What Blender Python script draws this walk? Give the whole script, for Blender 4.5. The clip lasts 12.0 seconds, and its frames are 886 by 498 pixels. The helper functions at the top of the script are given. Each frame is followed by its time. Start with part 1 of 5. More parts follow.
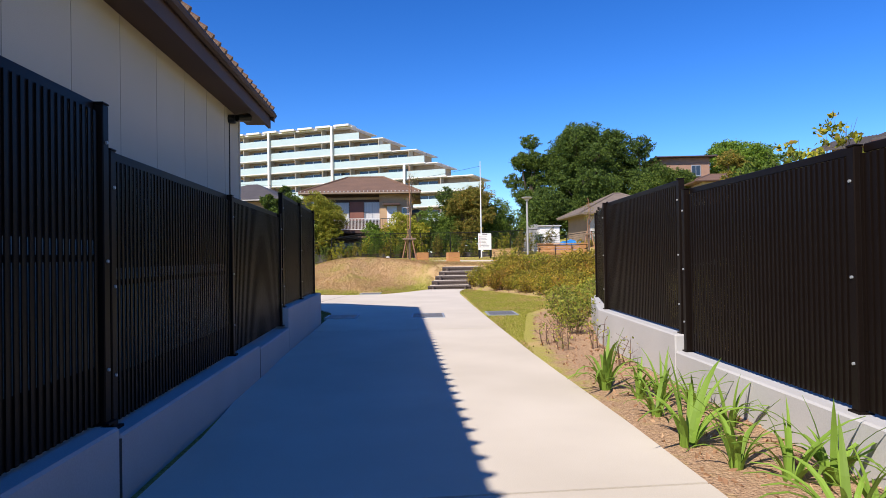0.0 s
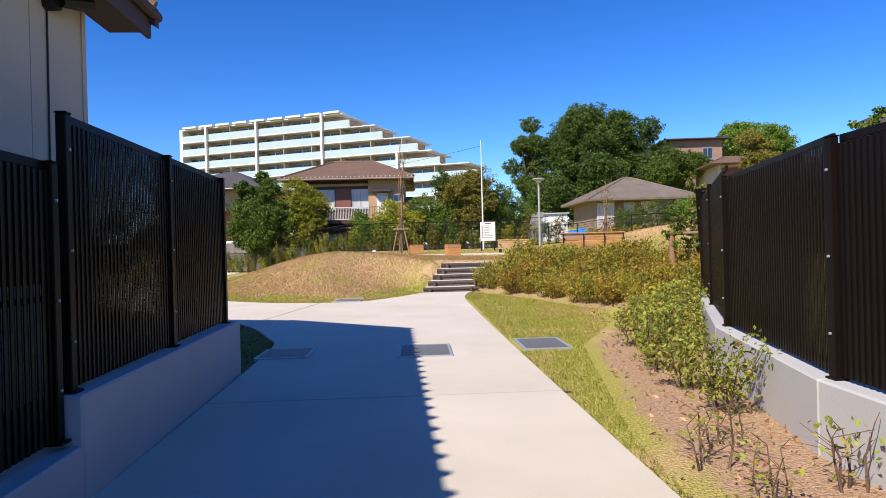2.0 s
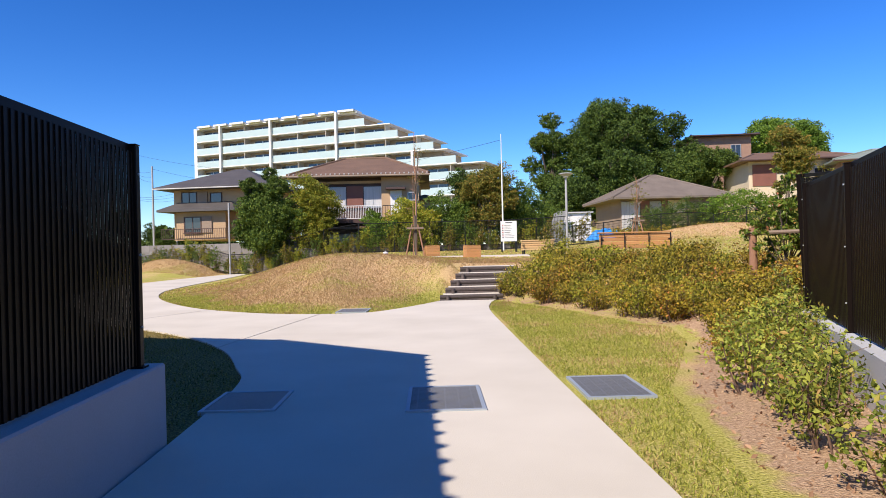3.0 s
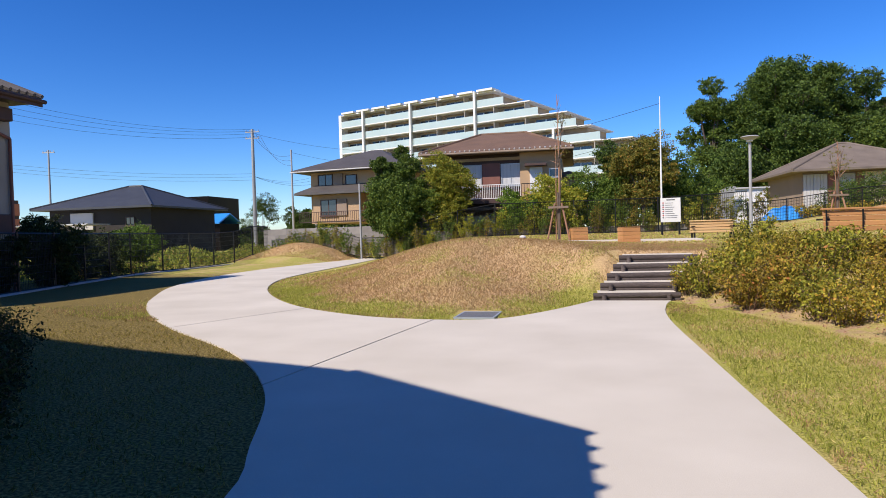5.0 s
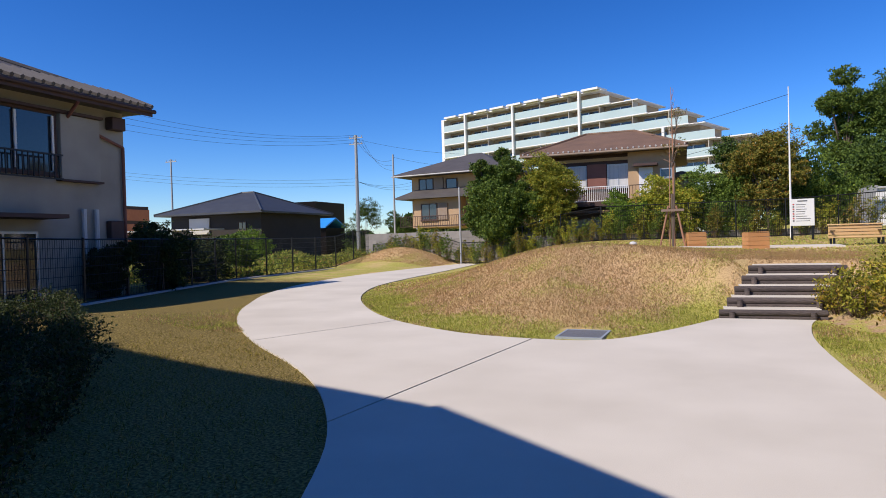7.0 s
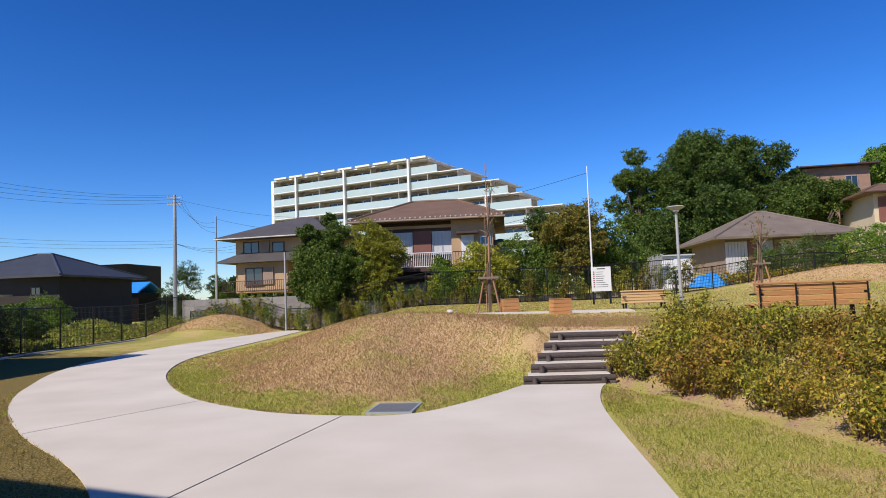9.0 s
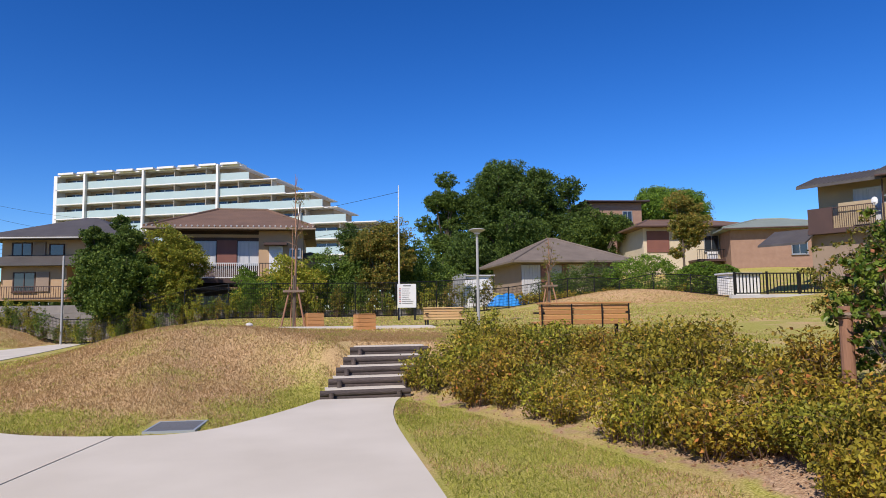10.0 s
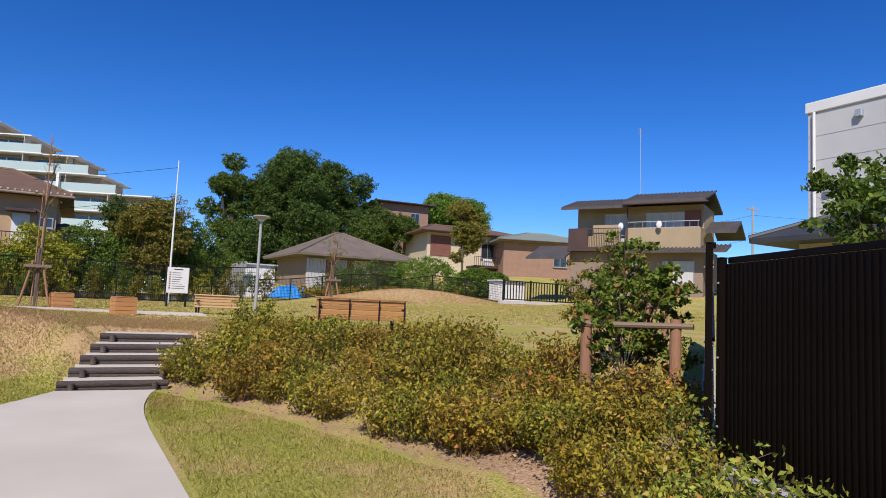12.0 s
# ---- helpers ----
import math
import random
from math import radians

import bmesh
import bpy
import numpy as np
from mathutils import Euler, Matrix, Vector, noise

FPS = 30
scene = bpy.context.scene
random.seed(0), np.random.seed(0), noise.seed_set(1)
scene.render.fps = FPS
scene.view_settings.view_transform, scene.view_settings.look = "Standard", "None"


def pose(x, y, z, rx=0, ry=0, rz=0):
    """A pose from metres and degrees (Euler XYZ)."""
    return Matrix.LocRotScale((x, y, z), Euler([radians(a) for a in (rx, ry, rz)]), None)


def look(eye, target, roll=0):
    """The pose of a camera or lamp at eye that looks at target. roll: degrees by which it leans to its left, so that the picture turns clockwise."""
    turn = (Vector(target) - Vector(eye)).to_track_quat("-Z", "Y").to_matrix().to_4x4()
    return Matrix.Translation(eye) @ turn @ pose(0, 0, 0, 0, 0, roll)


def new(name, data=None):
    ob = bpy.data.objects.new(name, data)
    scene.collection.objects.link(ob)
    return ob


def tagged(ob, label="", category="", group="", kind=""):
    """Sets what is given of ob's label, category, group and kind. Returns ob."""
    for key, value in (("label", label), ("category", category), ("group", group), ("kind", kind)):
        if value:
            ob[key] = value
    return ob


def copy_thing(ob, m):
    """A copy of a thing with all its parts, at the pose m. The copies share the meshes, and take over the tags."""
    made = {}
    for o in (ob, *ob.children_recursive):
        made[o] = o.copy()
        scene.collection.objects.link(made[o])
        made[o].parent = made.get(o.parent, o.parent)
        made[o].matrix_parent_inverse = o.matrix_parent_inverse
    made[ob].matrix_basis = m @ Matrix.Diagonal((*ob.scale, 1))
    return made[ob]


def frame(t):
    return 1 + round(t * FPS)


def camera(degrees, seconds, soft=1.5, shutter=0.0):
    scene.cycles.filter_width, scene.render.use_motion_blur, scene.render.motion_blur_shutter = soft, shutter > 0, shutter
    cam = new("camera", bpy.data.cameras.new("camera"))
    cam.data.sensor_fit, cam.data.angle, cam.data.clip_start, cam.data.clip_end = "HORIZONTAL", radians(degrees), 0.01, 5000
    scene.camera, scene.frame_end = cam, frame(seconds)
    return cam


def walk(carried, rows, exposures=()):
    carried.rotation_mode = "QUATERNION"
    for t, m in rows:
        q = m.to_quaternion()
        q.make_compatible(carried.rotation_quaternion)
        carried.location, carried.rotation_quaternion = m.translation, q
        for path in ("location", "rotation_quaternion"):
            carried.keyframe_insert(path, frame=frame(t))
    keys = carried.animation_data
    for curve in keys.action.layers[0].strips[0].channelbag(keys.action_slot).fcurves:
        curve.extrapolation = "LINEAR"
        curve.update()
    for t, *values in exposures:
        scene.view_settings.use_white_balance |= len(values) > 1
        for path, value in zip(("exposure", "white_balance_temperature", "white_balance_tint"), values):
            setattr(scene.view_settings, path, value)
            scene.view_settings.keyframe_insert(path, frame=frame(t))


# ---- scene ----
cam = camera(68.3, 12.0, soft=0.9)
PATH = [
    (0, (-0.136, -9.806, 1.108), (-0.074, -7.807, 1.131), -0.9),
    (0.5, (-0.203, -8.582, 1.133), (-0.117, -6.584, 1.142), -1.1),
    (1, (-0.193, -7.411, 1.141), (-0.102, -5.413, 1.143), -1.3),
    (1.5, (-0.15, -6.277, 1.172), (-0.061, -4.279, 1.167), -1.6),
    (2, (-0.114, -5.185, 1.195), (-0.036, -3.186, 1.189), -1.5),
    (2.5, (-0.14, -4.001, 1.208), (-0.079, -2.002, 1.205), -1.3),
    (4.3, (-0.087, -0.76, 1.255), (-0.244, 1.233, 1.218), -2.0),
    (4.5, (-0.15, -0.42, 1.252), (-0.358, 1.568, 1.206), -2.0),
    (5, (-0.293, 0.34, 1.254), (-0.688, 2.3, 1.206), -1.6),
    (5.5, (-0.38, 0.917, 1.282), (-0.959, 2.831, 1.234), -1.5),
    (6, (-0.444, 1.132, 1.302), (-1.104, 3.019, 1.26), -1.4),
    (6.5, (-0.454, 1.195, 1.31), (-1.155, 3.067, 1.266), -1.6),
    (8.5, (-0.28, 1.62, 1.37), (-0.74, 3.563, 1.475), -2.9),
    (9, (-0.161, 1.348, 1.461), (-0.356, 3.334, 1.606), -2.1),
    (9.5, (-0.048, 1.351, 1.457), (0.042, 3.342, 1.63), -1.2),
    (10, (0.002, 1.296, 1.435), (0.373, 3.254, 1.613), -0.8),
    (10.5, (0.028, 1.404, 1.421), (0.614, 3.309, 1.59), 0.4),
    (11, (0.047, 1.414, 1.424), (0.786, 3.265, 1.592), 1.4),
    (11.5, (0.073, 1.407, 1.433), (0.935, 3.203, 1.606), 2.1),
    (12, (0.127, 1.375, 1.431), (1.099, 3.115, 1.603), 2.6),
]
walk(cam, [(t, look(e, g, r)) for t, e, g, r in PATH],
     exposures=((0, 0.33, 6800, 16), (2.5, 0.34, 6800, 16), (4.5, 0.18, 6750, 16), (6.5, 0.02, 6650, 16), (9.0, -0.02, 6600, 16), (10.5, -0.1, 6550, 16), (12.0, -0.13, 6550, 16)))

# ---- world and sun ----
SUN_FROM = Vector((-2.40, -2.90, 3.62)).normalized()
world = bpy.data.worlds.new("sky")
scene.world = world
world.use_nodes = True
wn = world.node_tree.nodes
sky = wn.new("ShaderNodeTexSky")
sky.sky_type, sky.sun_disc = "NISHITA", False
sky.sun_elevation, sky.sun_rotation = math.asin(SUN_FROM.z), radians(219.6)
sky.air_density, sky.dust_density, sky.ozone_density, sky.altitude = 1.0, 0.5, 6.5, 900
deep = wn.new("ShaderNodeHueSaturation")
deep.inputs["Hue"].default_value, deep.inputs["Saturation"].default_value = 0.505, 1.24
world.node_tree.links.new(sky.outputs[0], deep.inputs["Color"])
contrast = wn.new("ShaderNodeGamma")
contrast.inputs["Gamma"].default_value = 1.22
world.node_tree.links.new(deep.outputs[0], contrast.inputs["Color"])
world.node_tree.links.new(contrast.outputs[0], wn["Background"].inputs[0])
wn["Background"].inputs[1].default_value = 0.106
sun = new("sun", bpy.data.lights.new("sun", "SUN"))
sun.data.energy, sun.data.angle, sun.data.color = 5.0, radians(0.5), (1.0, 0.95, 0.86)
sun.matrix_world = look(SUN_FROM * 60, (0, 0, 0))


# ---- materials ----
def mat(name, color, color2=None, rough=0.8, scale=8.0, fine=90.0, bump=0.15, metal=0.0, vary=0.0, spec=0.5, stretch=(1, 1, 1), coarse=0.6):
    """A noisy two-scale surface: color to color2 over coarse stains, fine grain in value and relief, a tint per object."""
    m = bpy.data.materials.new(name)
    m.use_nodes = True
    n, l = m.node_tree.nodes, m.node_tree.links
    b = n["Principled BSDF"]
    b.inputs["Roughness"].default_value, b.inputs["Metallic"].default_value = rough, metal
    b.inputs["Specular IOR Level"].default_value = spec
    color2 = color2 or tuple(c * 0.8 for c in color)
    co = n.new("ShaderNodeTexCoord")
    mp = n.new("ShaderNodeMapping")
    mp.inputs["Scale"].default_value = stretch
    l.new(co.outputs["Object"], mp.inputs[0])
    big, small = n.new("ShaderNodeTexNoise"), n.new("ShaderNodeTexNoise")
    big.inputs["Scale"].default_value, big.inputs["Detail"].default_value = scale * 0.12, 5
    small.inputs["Scale"].default_value, small.inputs["Detail"].default_value = fine, 4
    l.new(mp.outputs[0], big.inputs["Vector"])
    l.new(mp.outputs[0], small.inputs["Vector"])
    add = n.new("ShaderNodeMath")
    add.operation = "MULTIPLY_ADD"
    add.inputs[1].default_value = coarse
    l.new(big.outputs[0], add.inputs[0])
    half = n.new("ShaderNodeMath")
    half.operation = "MULTIPLY"
    half.inputs[1].default_value = 1 - coarse
    l.new(small.outputs[0], half.inputs[0])
    l.new(half.outputs[0], add.inputs[2])
    ramp = n.new("ShaderNodeValToRGB")
    ramp.color_ramp.elements[0].position, ramp.color_ramp.elements[1].position = 0.32, 0.68
    ramp.color_ramp.elements[0].color, ramp.color_ramp.elements[1].color = (*color2, 1), (*color, 1)
    l.new(add.outputs[0], ramp.inputs[0])
    last = ramp.outputs[0]
    if vary:
        info, hsv = n.new("ShaderNodeObjectInfo"), n.new("ShaderNodeHueSaturation")
        rng = n.new("ShaderNodeMapRange")
        rng.inputs[3].default_value, rng.inputs[4].default_value = 1 - vary, 1 + vary
        l.new(info.outputs["Random"], rng.inputs[0])
        l.new(rng.outputs[0], hsv.inputs["Value"])
        l.new(last, hsv.inputs["Color"])
        last = hsv.outputs[0]
    l.new(last, b.inputs["Base Color"])
    if bump:
        bp = n.new("ShaderNodeBump")
        bp.inputs["Strength"].default_value, bp.inputs["Distance"].default_value = bump, 0.02
        l.new(small.outputs[0], bp.inputs["Height"])
        l.new(bp.outputs[0], b.inputs["Normal"])
    return m


def leaf_mat(name, dark, light, warm=None, gloss=0.62):
    """Leaves: colour varies leaf by leaf, some light passes through."""
    m = bpy.data.materials.new(name)
    m.use_nodes = True
    n, l = m.node_tree.nodes, m.node_tree.links
    b = n["Principled BSDF"]
    geo = n.new("ShaderNodeNewGeometry")
    ramp = n.new("ShaderNodeValToRGB")
    e = ramp.color_ramp.elements
    e[0].color, e[1].color = (*dark, 1), (*light, 1)
    if warm:
        e[1].position = 0.86
        w = e.new(0.98)
        w.color = (*warm, 1)
    l.new(geo.outputs["Random Per Island"], ramp.inputs[0])
    info, hsv = n.new("ShaderNodeObjectInfo"), n.new("ShaderNodeHueSaturation")
    rng = n.new("ShaderNodeMapRange")
    rng.inputs[3].default_value, rng.inputs[4].default_value = 0.8, 1.2
    l.new(info.outputs["Random"], rng.inputs[0])
    l.new(rng.outputs[0], hsv.inputs["Value"])
    l.new(ramp.outputs[0], hsv.inputs["Color"])
    l.new(hsv.outputs[0], b.inputs["Base Color"])
    b.inputs["Roughness"].default_value, b.inputs["Specular IOR Level"].default_value = gloss, 0.3
    tr, mix = n.new("ShaderNodeBsdfTranslucent"), n.new("ShaderNodeMixShader")
    l.new(hsv.outputs[0], tr.inputs[0])
    mix.inputs[0].default_value = 0.3
    l.new(b.outputs[0], mix.inputs[1])
    l.new(tr.outputs[0], mix.inputs[2])
    l.new(mix.outputs[0], n["Material Output"].inputs[0])
    return m


CONCRETE = mat("concrete_path", (0.65, 0.59, 0.485), (0.53, 0.475, 0.38), 0.9, 6, 140, 0.12, coarse=0.75)
WALLCON = mat("concrete_wall", (0.50, 0.50, 0.49), (0.40, 0.40, 0.39), 0.9, 8, 120, 0.1)
OLDCON = mat("old_concrete", (0.33, 0.31, 0.28), (0.2, 0.19, 0.17), 0.95, 10, 60, 0.3)
KERB = mat("kerb_concrete", (0.6, 0.58, 0.54), (0.45, 0.43, 0.4), 0.9, 10, 80, 0.2)
BLACK = mat("dark_brown_paint", (0.011, 0.0075, 0.006), (0.007, 0.0048, 0.004), 0.38, 6, 60, 0.0, spec=0.09)
IRON = mat("black_iron", (0.02, 0.02, 0.02), (0.012, 0.012, 0.012), 0.4, 6, 60, 0.03, metal=0.3)
STEEL = mat("galvanised_steel", (0.46, 0.5, 0.52), (0.36, 0.4, 0.42), 0.5, 10, 80, 0.05, metal=0.35)
GREYPOLE = mat("grey_pole_paint", (0.4, 0.4, 0.39), (0.3, 0.3, 0.29), 0.6, 8, 60, 0.05)
GRATE = mat("weathered_grating", (0.27, 0.265, 0.25), (0.19, 0.19, 0.18), 0.5, 10, 80, 0.05, metal=0.4)
LOG = mat("charred_log", (0.12, 0.092, 0.08), (0.035, 0.027, 0.025), 0.85, 30, 60, 0.7, vary=0.2, stretch=(0.25, 1, 1))
STAKE = mat("brown_stake", (0.40, 0.21, 0.12), (0.28, 0.14, 0.08), 0.8, 12, 60, 0.3, vary=0.15, stretch=(1, 1, 0.2))
BAMBOO = mat("grey_cane", (0.27, 0.19, 0.13), (0.18, 0.125, 0.085), 0.7, 12, 60, 0.2)
TIMBER = mat("honey_timber", (0.55, 0.28, 0.10), (0.42, 0.19, 0.065), 0.6, 14, 70, 0.2, vary=0.12, stretch=(0.2, 1, 1))
TIMBER_PALE = mat("pale_timber", (0.66, 0.44, 0.2), (0.54, 0.33, 0.14), 0.6, 14, 70, 0.2, vary=0.1, stretch=(0.2, 1, 1))
MORTAR = mat("beige_mortar", (0.55, 0.50, 0.42), (0.47, 0.42, 0.35), 0.9, 5, 120, 0.15)
MORTAR_GREY = mat("stained_mortar", (0.40, 0.37, 0.31), (0.27, 0.25, 0.21), 0.9, 7, 70, 0.2, coarse=0.8)
OCHRE = mat("ochre_mortar", (0.5, 0.335, 0.19), (0.42, 0.275, 0.155), 0.9, 5, 80, 0.15)
CREAM = mat("cream_mortar", (0.66, 0.55, 0.38), (0.58, 0.48, 0.32), 0.9, 5, 80, 0.15)
PALE_OCHRE = mat("pale_ochre_mortar", (0.43, 0.33, 0.2), (0.35, 0.265, 0.155), 0.9, 5, 80, 0.15)
TAN = mat("tan_mortar", (0.32, 0.235, 0.17), (0.25, 0.185, 0.13), 0.9, 5, 80, 0.15)
BROWNWOOD = mat("dark_brown_boards", (0.085, 0.045, 0.035), (0.06, 0.032, 0.026), 0.7, 10, 60, 0.1)
REDWOOD = mat("red_brown_boards", (0.24, 0.095, 0.065), (0.18, 0.07, 0.05), 0.7, 10, 60, 0.1)
BRICKTAN = mat("tan_brick", (0.36, 0.22, 0.15), (0.28, 0.165, 0.11), 0.9, 20, 60, 0.3)
BRICKRED = mat("orange_red_brick", (0.5, 0.18, 0.1), (0.42, 0.14, 0.08), 0.9, 20, 60, 0.2)
ROOF_BROWN = mat("brown_roof_tile", (0.2, 0.115, 0.066), (0.125, 0.074, 0.045), 0.7, 10, 40, 0.3)
ROOF_GREY = mat("grey_roof_tile", (0.10, 0.088, 0.078), (0.06, 0.052, 0.047), 0.65, 10, 40, 0.3)
ROOF_WORN = mat("weathered_brown_roof", (0.21, 0.165, 0.125), (0.135, 0.105, 0.08), 0.85, 10, 40, 0.3)
DARKWALL = mat("near_black_boards", (0.03, 0.024, 0.022), (0.018, 0.015, 0.014), 0.8, 10, 60, 0.1)
ROOF_DARK = mat("dark_roof_slate", (0.055, 0.058, 0.062), (0.035, 0.037, 0.04), 0.55, 10, 40, 0.2)
ROOF_GREEN = mat("pale_green_roof", (0.25, 0.28, 0.22), (0.19, 0.22, 0.18), 0.7, 10, 40, 0.2)
WHITEPAINT = mat("white_paint", (0.78, 0.77, 0.73), (0.68, 0.67, 0.64), 0.7, 6, 60, 0.05)
GREYPANEL = mat("pale_grey_siding", (0.55, 0.54, 0.52), (0.48, 0.47, 0.46), 0.8, 6, 60, 0.1)
BALGLASS = mat("pale_green_balcony_glass", (0.44, 0.54, 0.52), (0.38, 0.48, 0.46), 0.15, 3, 20, 0.0)
BALBACK = mat("apartment_tile", (0.46, 0.35, 0.25), (0.37, 0.28, 0.2), 0.8, 6, 40, 0.05)
GLASS = mat("window_glass", (0.03, 0.04, 0.05), (0.02, 0.025, 0.03), 0.05, 3, 20, 0.0, spec=0.8)
CURTAIN = mat("white_curtain", (0.62, 0.62, 0.6), (0.45, 0.46, 0.46), 0.9, 12, 40, 0.1, stretch=(6, 6, 0.3))
ALU = mat("window_frame_aluminium", (0.5, 0.5, 0.48), (0.4, 0.4, 0.38), 0.4, 6, 60, 0.02, metal=0.6)
BLUE = mat("blue_tarpaulin", (0.03, 0.3, 0.75), (0.02, 0.22, 0.6), 0.45, 10, 30, 0.3)
MULCH = mat("bare_soil", (0.36, 0.22, 0.13), (0.22, 0.125, 0.07), 1.0, 20, 60, 0.8)
RUBBER = mat("pale_pipe", (0.6, 0.6, 0.58), (0.45, 0.45, 0.44), 0.5, 10, 60, 0.1)
CABLE = mat("black_cable", (0.02, 0.02, 0.02), None, 0.6, 10, 60, 0)
INK = mat("dark_print", (0.06, 0.06, 0.07), None, 0.7, 10, 60, 0)
REDINK = mat("red_print", (0.6, 0.05, 0.04), None, 0.7, 10, 60, 0)
BARK = mat("bark", (0.16, 0.12, 0.085), (0.08, 0.06, 0.045), 0.95, 20, 40, 0.6, stretch=(1, 1, 0.3))
TWIG = mat("twig", (0.17, 0.10, 0.065), (0.1, 0.06, 0.04), 0.9, 20, 60, 0.3)
LEAF_HEDGE = leaf_mat("hedge_leaf", (0.1, 0.1, 0.013), (0.5, 0.4, 0.042), (0.62, 0.32, 0.065))
LEAF_HEDGE_RED = leaf_mat("tinted_hedge_leaf", (0.11, 0.09, 0.013), (0.5, 0.34, 0.042), (0.56, 0.21, 0.06))
LEAF_HEDGE_GREEN = leaf_mat("green_hedge_leaf", (0.08, 0.1, 0.012), (0.4, 0.38, 0.04), (0.52, 0.34, 0.06))
LEAF_GREEN = leaf_mat("green_leaf", (0.05, 0.11, 0.014), (0.2, 0.3, 0.03))
LEAF_DARK = leaf_mat("dark_leaf", (0.02, 0.05, 0.01), (0.135, 0.2, 0.03))
LEAF_CLIPPED = leaf_mat("clipped_leaf", (0.05, 0.12, 0.012), (0.22, 0.32, 0.03))
# darker copy of the green leaves; deep shade is put into its colour
LEAF_SHADE = leaf_mat("shade_darkened_leaf", (0.02, 0.035, 0.01), (0.07, 0.09, 0.02))
LEAF_MID = leaf_mat("mid_leaf", (0.03, 0.075, 0.012), (0.19, 0.26, 0.035))
LEAF_YELLOW = leaf_mat("yellow_green_leaf", (0.15, 0.2, 0.02), (0.42, 0.4, 0.04), (0.45, 0.3, 0.04))
LEAF_AUTUMN = leaf_mat("autumn_leaf", (0.08, 0.11, 0.018), (0.31, 0.26, 0.04), (0.48, 0.24, 0.05))
LEAF_FRESH = leaf_mat("fresh_leaf", (0.09, 0.14, 0.02), (0.44, 0.47, 0.07), (0.5, 0.28, 0.09))
LEAF_GLOSSY = leaf_mat("glossy_leaf", (0.05, 0.11, 0.014), (0.24, 0.31, 0.04), (0.42, 0.16, 0.08), 0.4)
LEAF_IRIS = leaf_mat("strap_leaf", (0.12, 0.26, 0.03), (0.36, 0.5, 0.08), (0.42, 0.34, 0.1))


def ground_mat():
    """Turf: green and straw patches, bare dry crowns on the mounds, soil in the planting beds, shade-darkened brown
    earth by the houses.
    """
    m = bpy.data.materials.new("turf")
    m.use_nodes = True
    n, l = m.node_tree.nodes, m.node_tree.links
    b = n["Principled BSDF"]
    b.inputs["Roughness"].default_value = 1.0
    b.inputs["Specular IOR Level"].default_value = 0.1
    co = n.new("ShaderNodeTexCoord")

    def noise_at(scale, detail=5):
        t = n.new("ShaderNodeTexNoise")
        t.inputs["Scale"].default_value, t.inputs["Detail"].default_value = scale, detail
        l.new(co.outputs["Object"], t.inputs["Vector"])
        return t

    def ramp_of(src, stops):
        r = n.new("ShaderNodeValToRGB")
        r.color_ramp.elements[0].position, r.color_ramp.elements[0].color = stops[0][0], (*stops[0][1], 1)
        r.color_ramp.elements[1].position, r.color_ramp.elements[1].color = stops[-1][0], (*stops[-1][1], 1)
        for p, c in stops[1:-1]:
            r.color_ramp.elements.new(p).color = (*c, 1)
        l.new(src, r.inputs[0])
        return r

    def mixed(fac, a, c):
        x = n.new("ShaderNodeMix")
        x.data_type = "RGBA"
        l.new(fac, x.inputs[0])
        l.new(a, x.inputs[6])
        l.new(c, x.inputs[7])
        return x.outputs[2]

    blades = noise_at(55, 6)
    green = ramp_of(blades.outputs[0], [(0.3, (0.2, 0.2, 0.03)), (0.5, (0.43, 0.39, 0.09)), (0.7, (0.6, 0.52, 0.18))])
    straw = ramp_of(blades.outputs[0], [(0.3, (0.42, 0.285, 0.12)), (0.5, (0.55, 0.39, 0.17)), (0.7, (0.72, 0.54, 0.27))])
    rust = ramp_of(noise_at(30, 6).outputs[0], [(0.3, (0.47, 0.29, 0.14)), (0.7, (0.73, 0.51, 0.27))])
    dry = n.new("ShaderNodeAttribute")
    dry.attribute_name = "dry"
    soil = n.new("ShaderNodeAttribute")
    soil.attribute_name = "soil"

    def fac(attr, scale, gain, low, high):
        t = noise_at(scale, 6)
        a = n.new("ShaderNodeMath")
        a.operation = "MULTIPLY_ADD"
        a.inputs[1].default_value, a.inputs[2].default_value = gain, -gain / 2
        l.new(t.outputs[0], a.inputs[0])
        s = n.new("ShaderNodeMath")
        l.new(attr.outputs["Fac"], s.inputs[0])
        l.new(a.outputs[0], s.inputs[1])
        r = n.new("ShaderNodeMapRange")
        r.inputs[1].default_value, r.inputs[2].default_value = low, high
        l.new(s.outputs[0], r.inputs[0])
        return r.outputs[0]

    c = mixed(fac(dry, 1.6, 1.6, 0.1, 0.7), green.outputs[0], straw.outputs[0])
    c = mixed(fac(dry, 1.3, 2.4, 0.55, 1.15), c, rust.outputs[0])
    dirt = ramp_of(noise_at(35, 6).outputs[0], [(0.3, (0.33, 0.2, 0.115)), (0.7, (0.6, 0.41, 0.255))])
    c = mixed(fac(soil, 6, 0.6, 0.4, 0.6), c, dirt.outputs[0])
    # browner ground by the houses, its colour darkened further to stand in for shade
    bare = n.new("ShaderNodeAttribute")
    bare.attribute_name = "bare"
    shaded_earth = ramp_of(noise_at(42, 6).outputs[0], [(0.3, (0.07, 0.05, 0.018)), (0.5, (0.21, 0.155, 0.05)), (0.7, (0.42, 0.32, 0.11))])
    c = mixed(fac(bare, 2.2, 1.0, 0.25, 0.75), c, shaded_earth.outputs[0])
    l.new(c, b.inputs["Base Color"])
    bp = n.new("ShaderNodeBump")
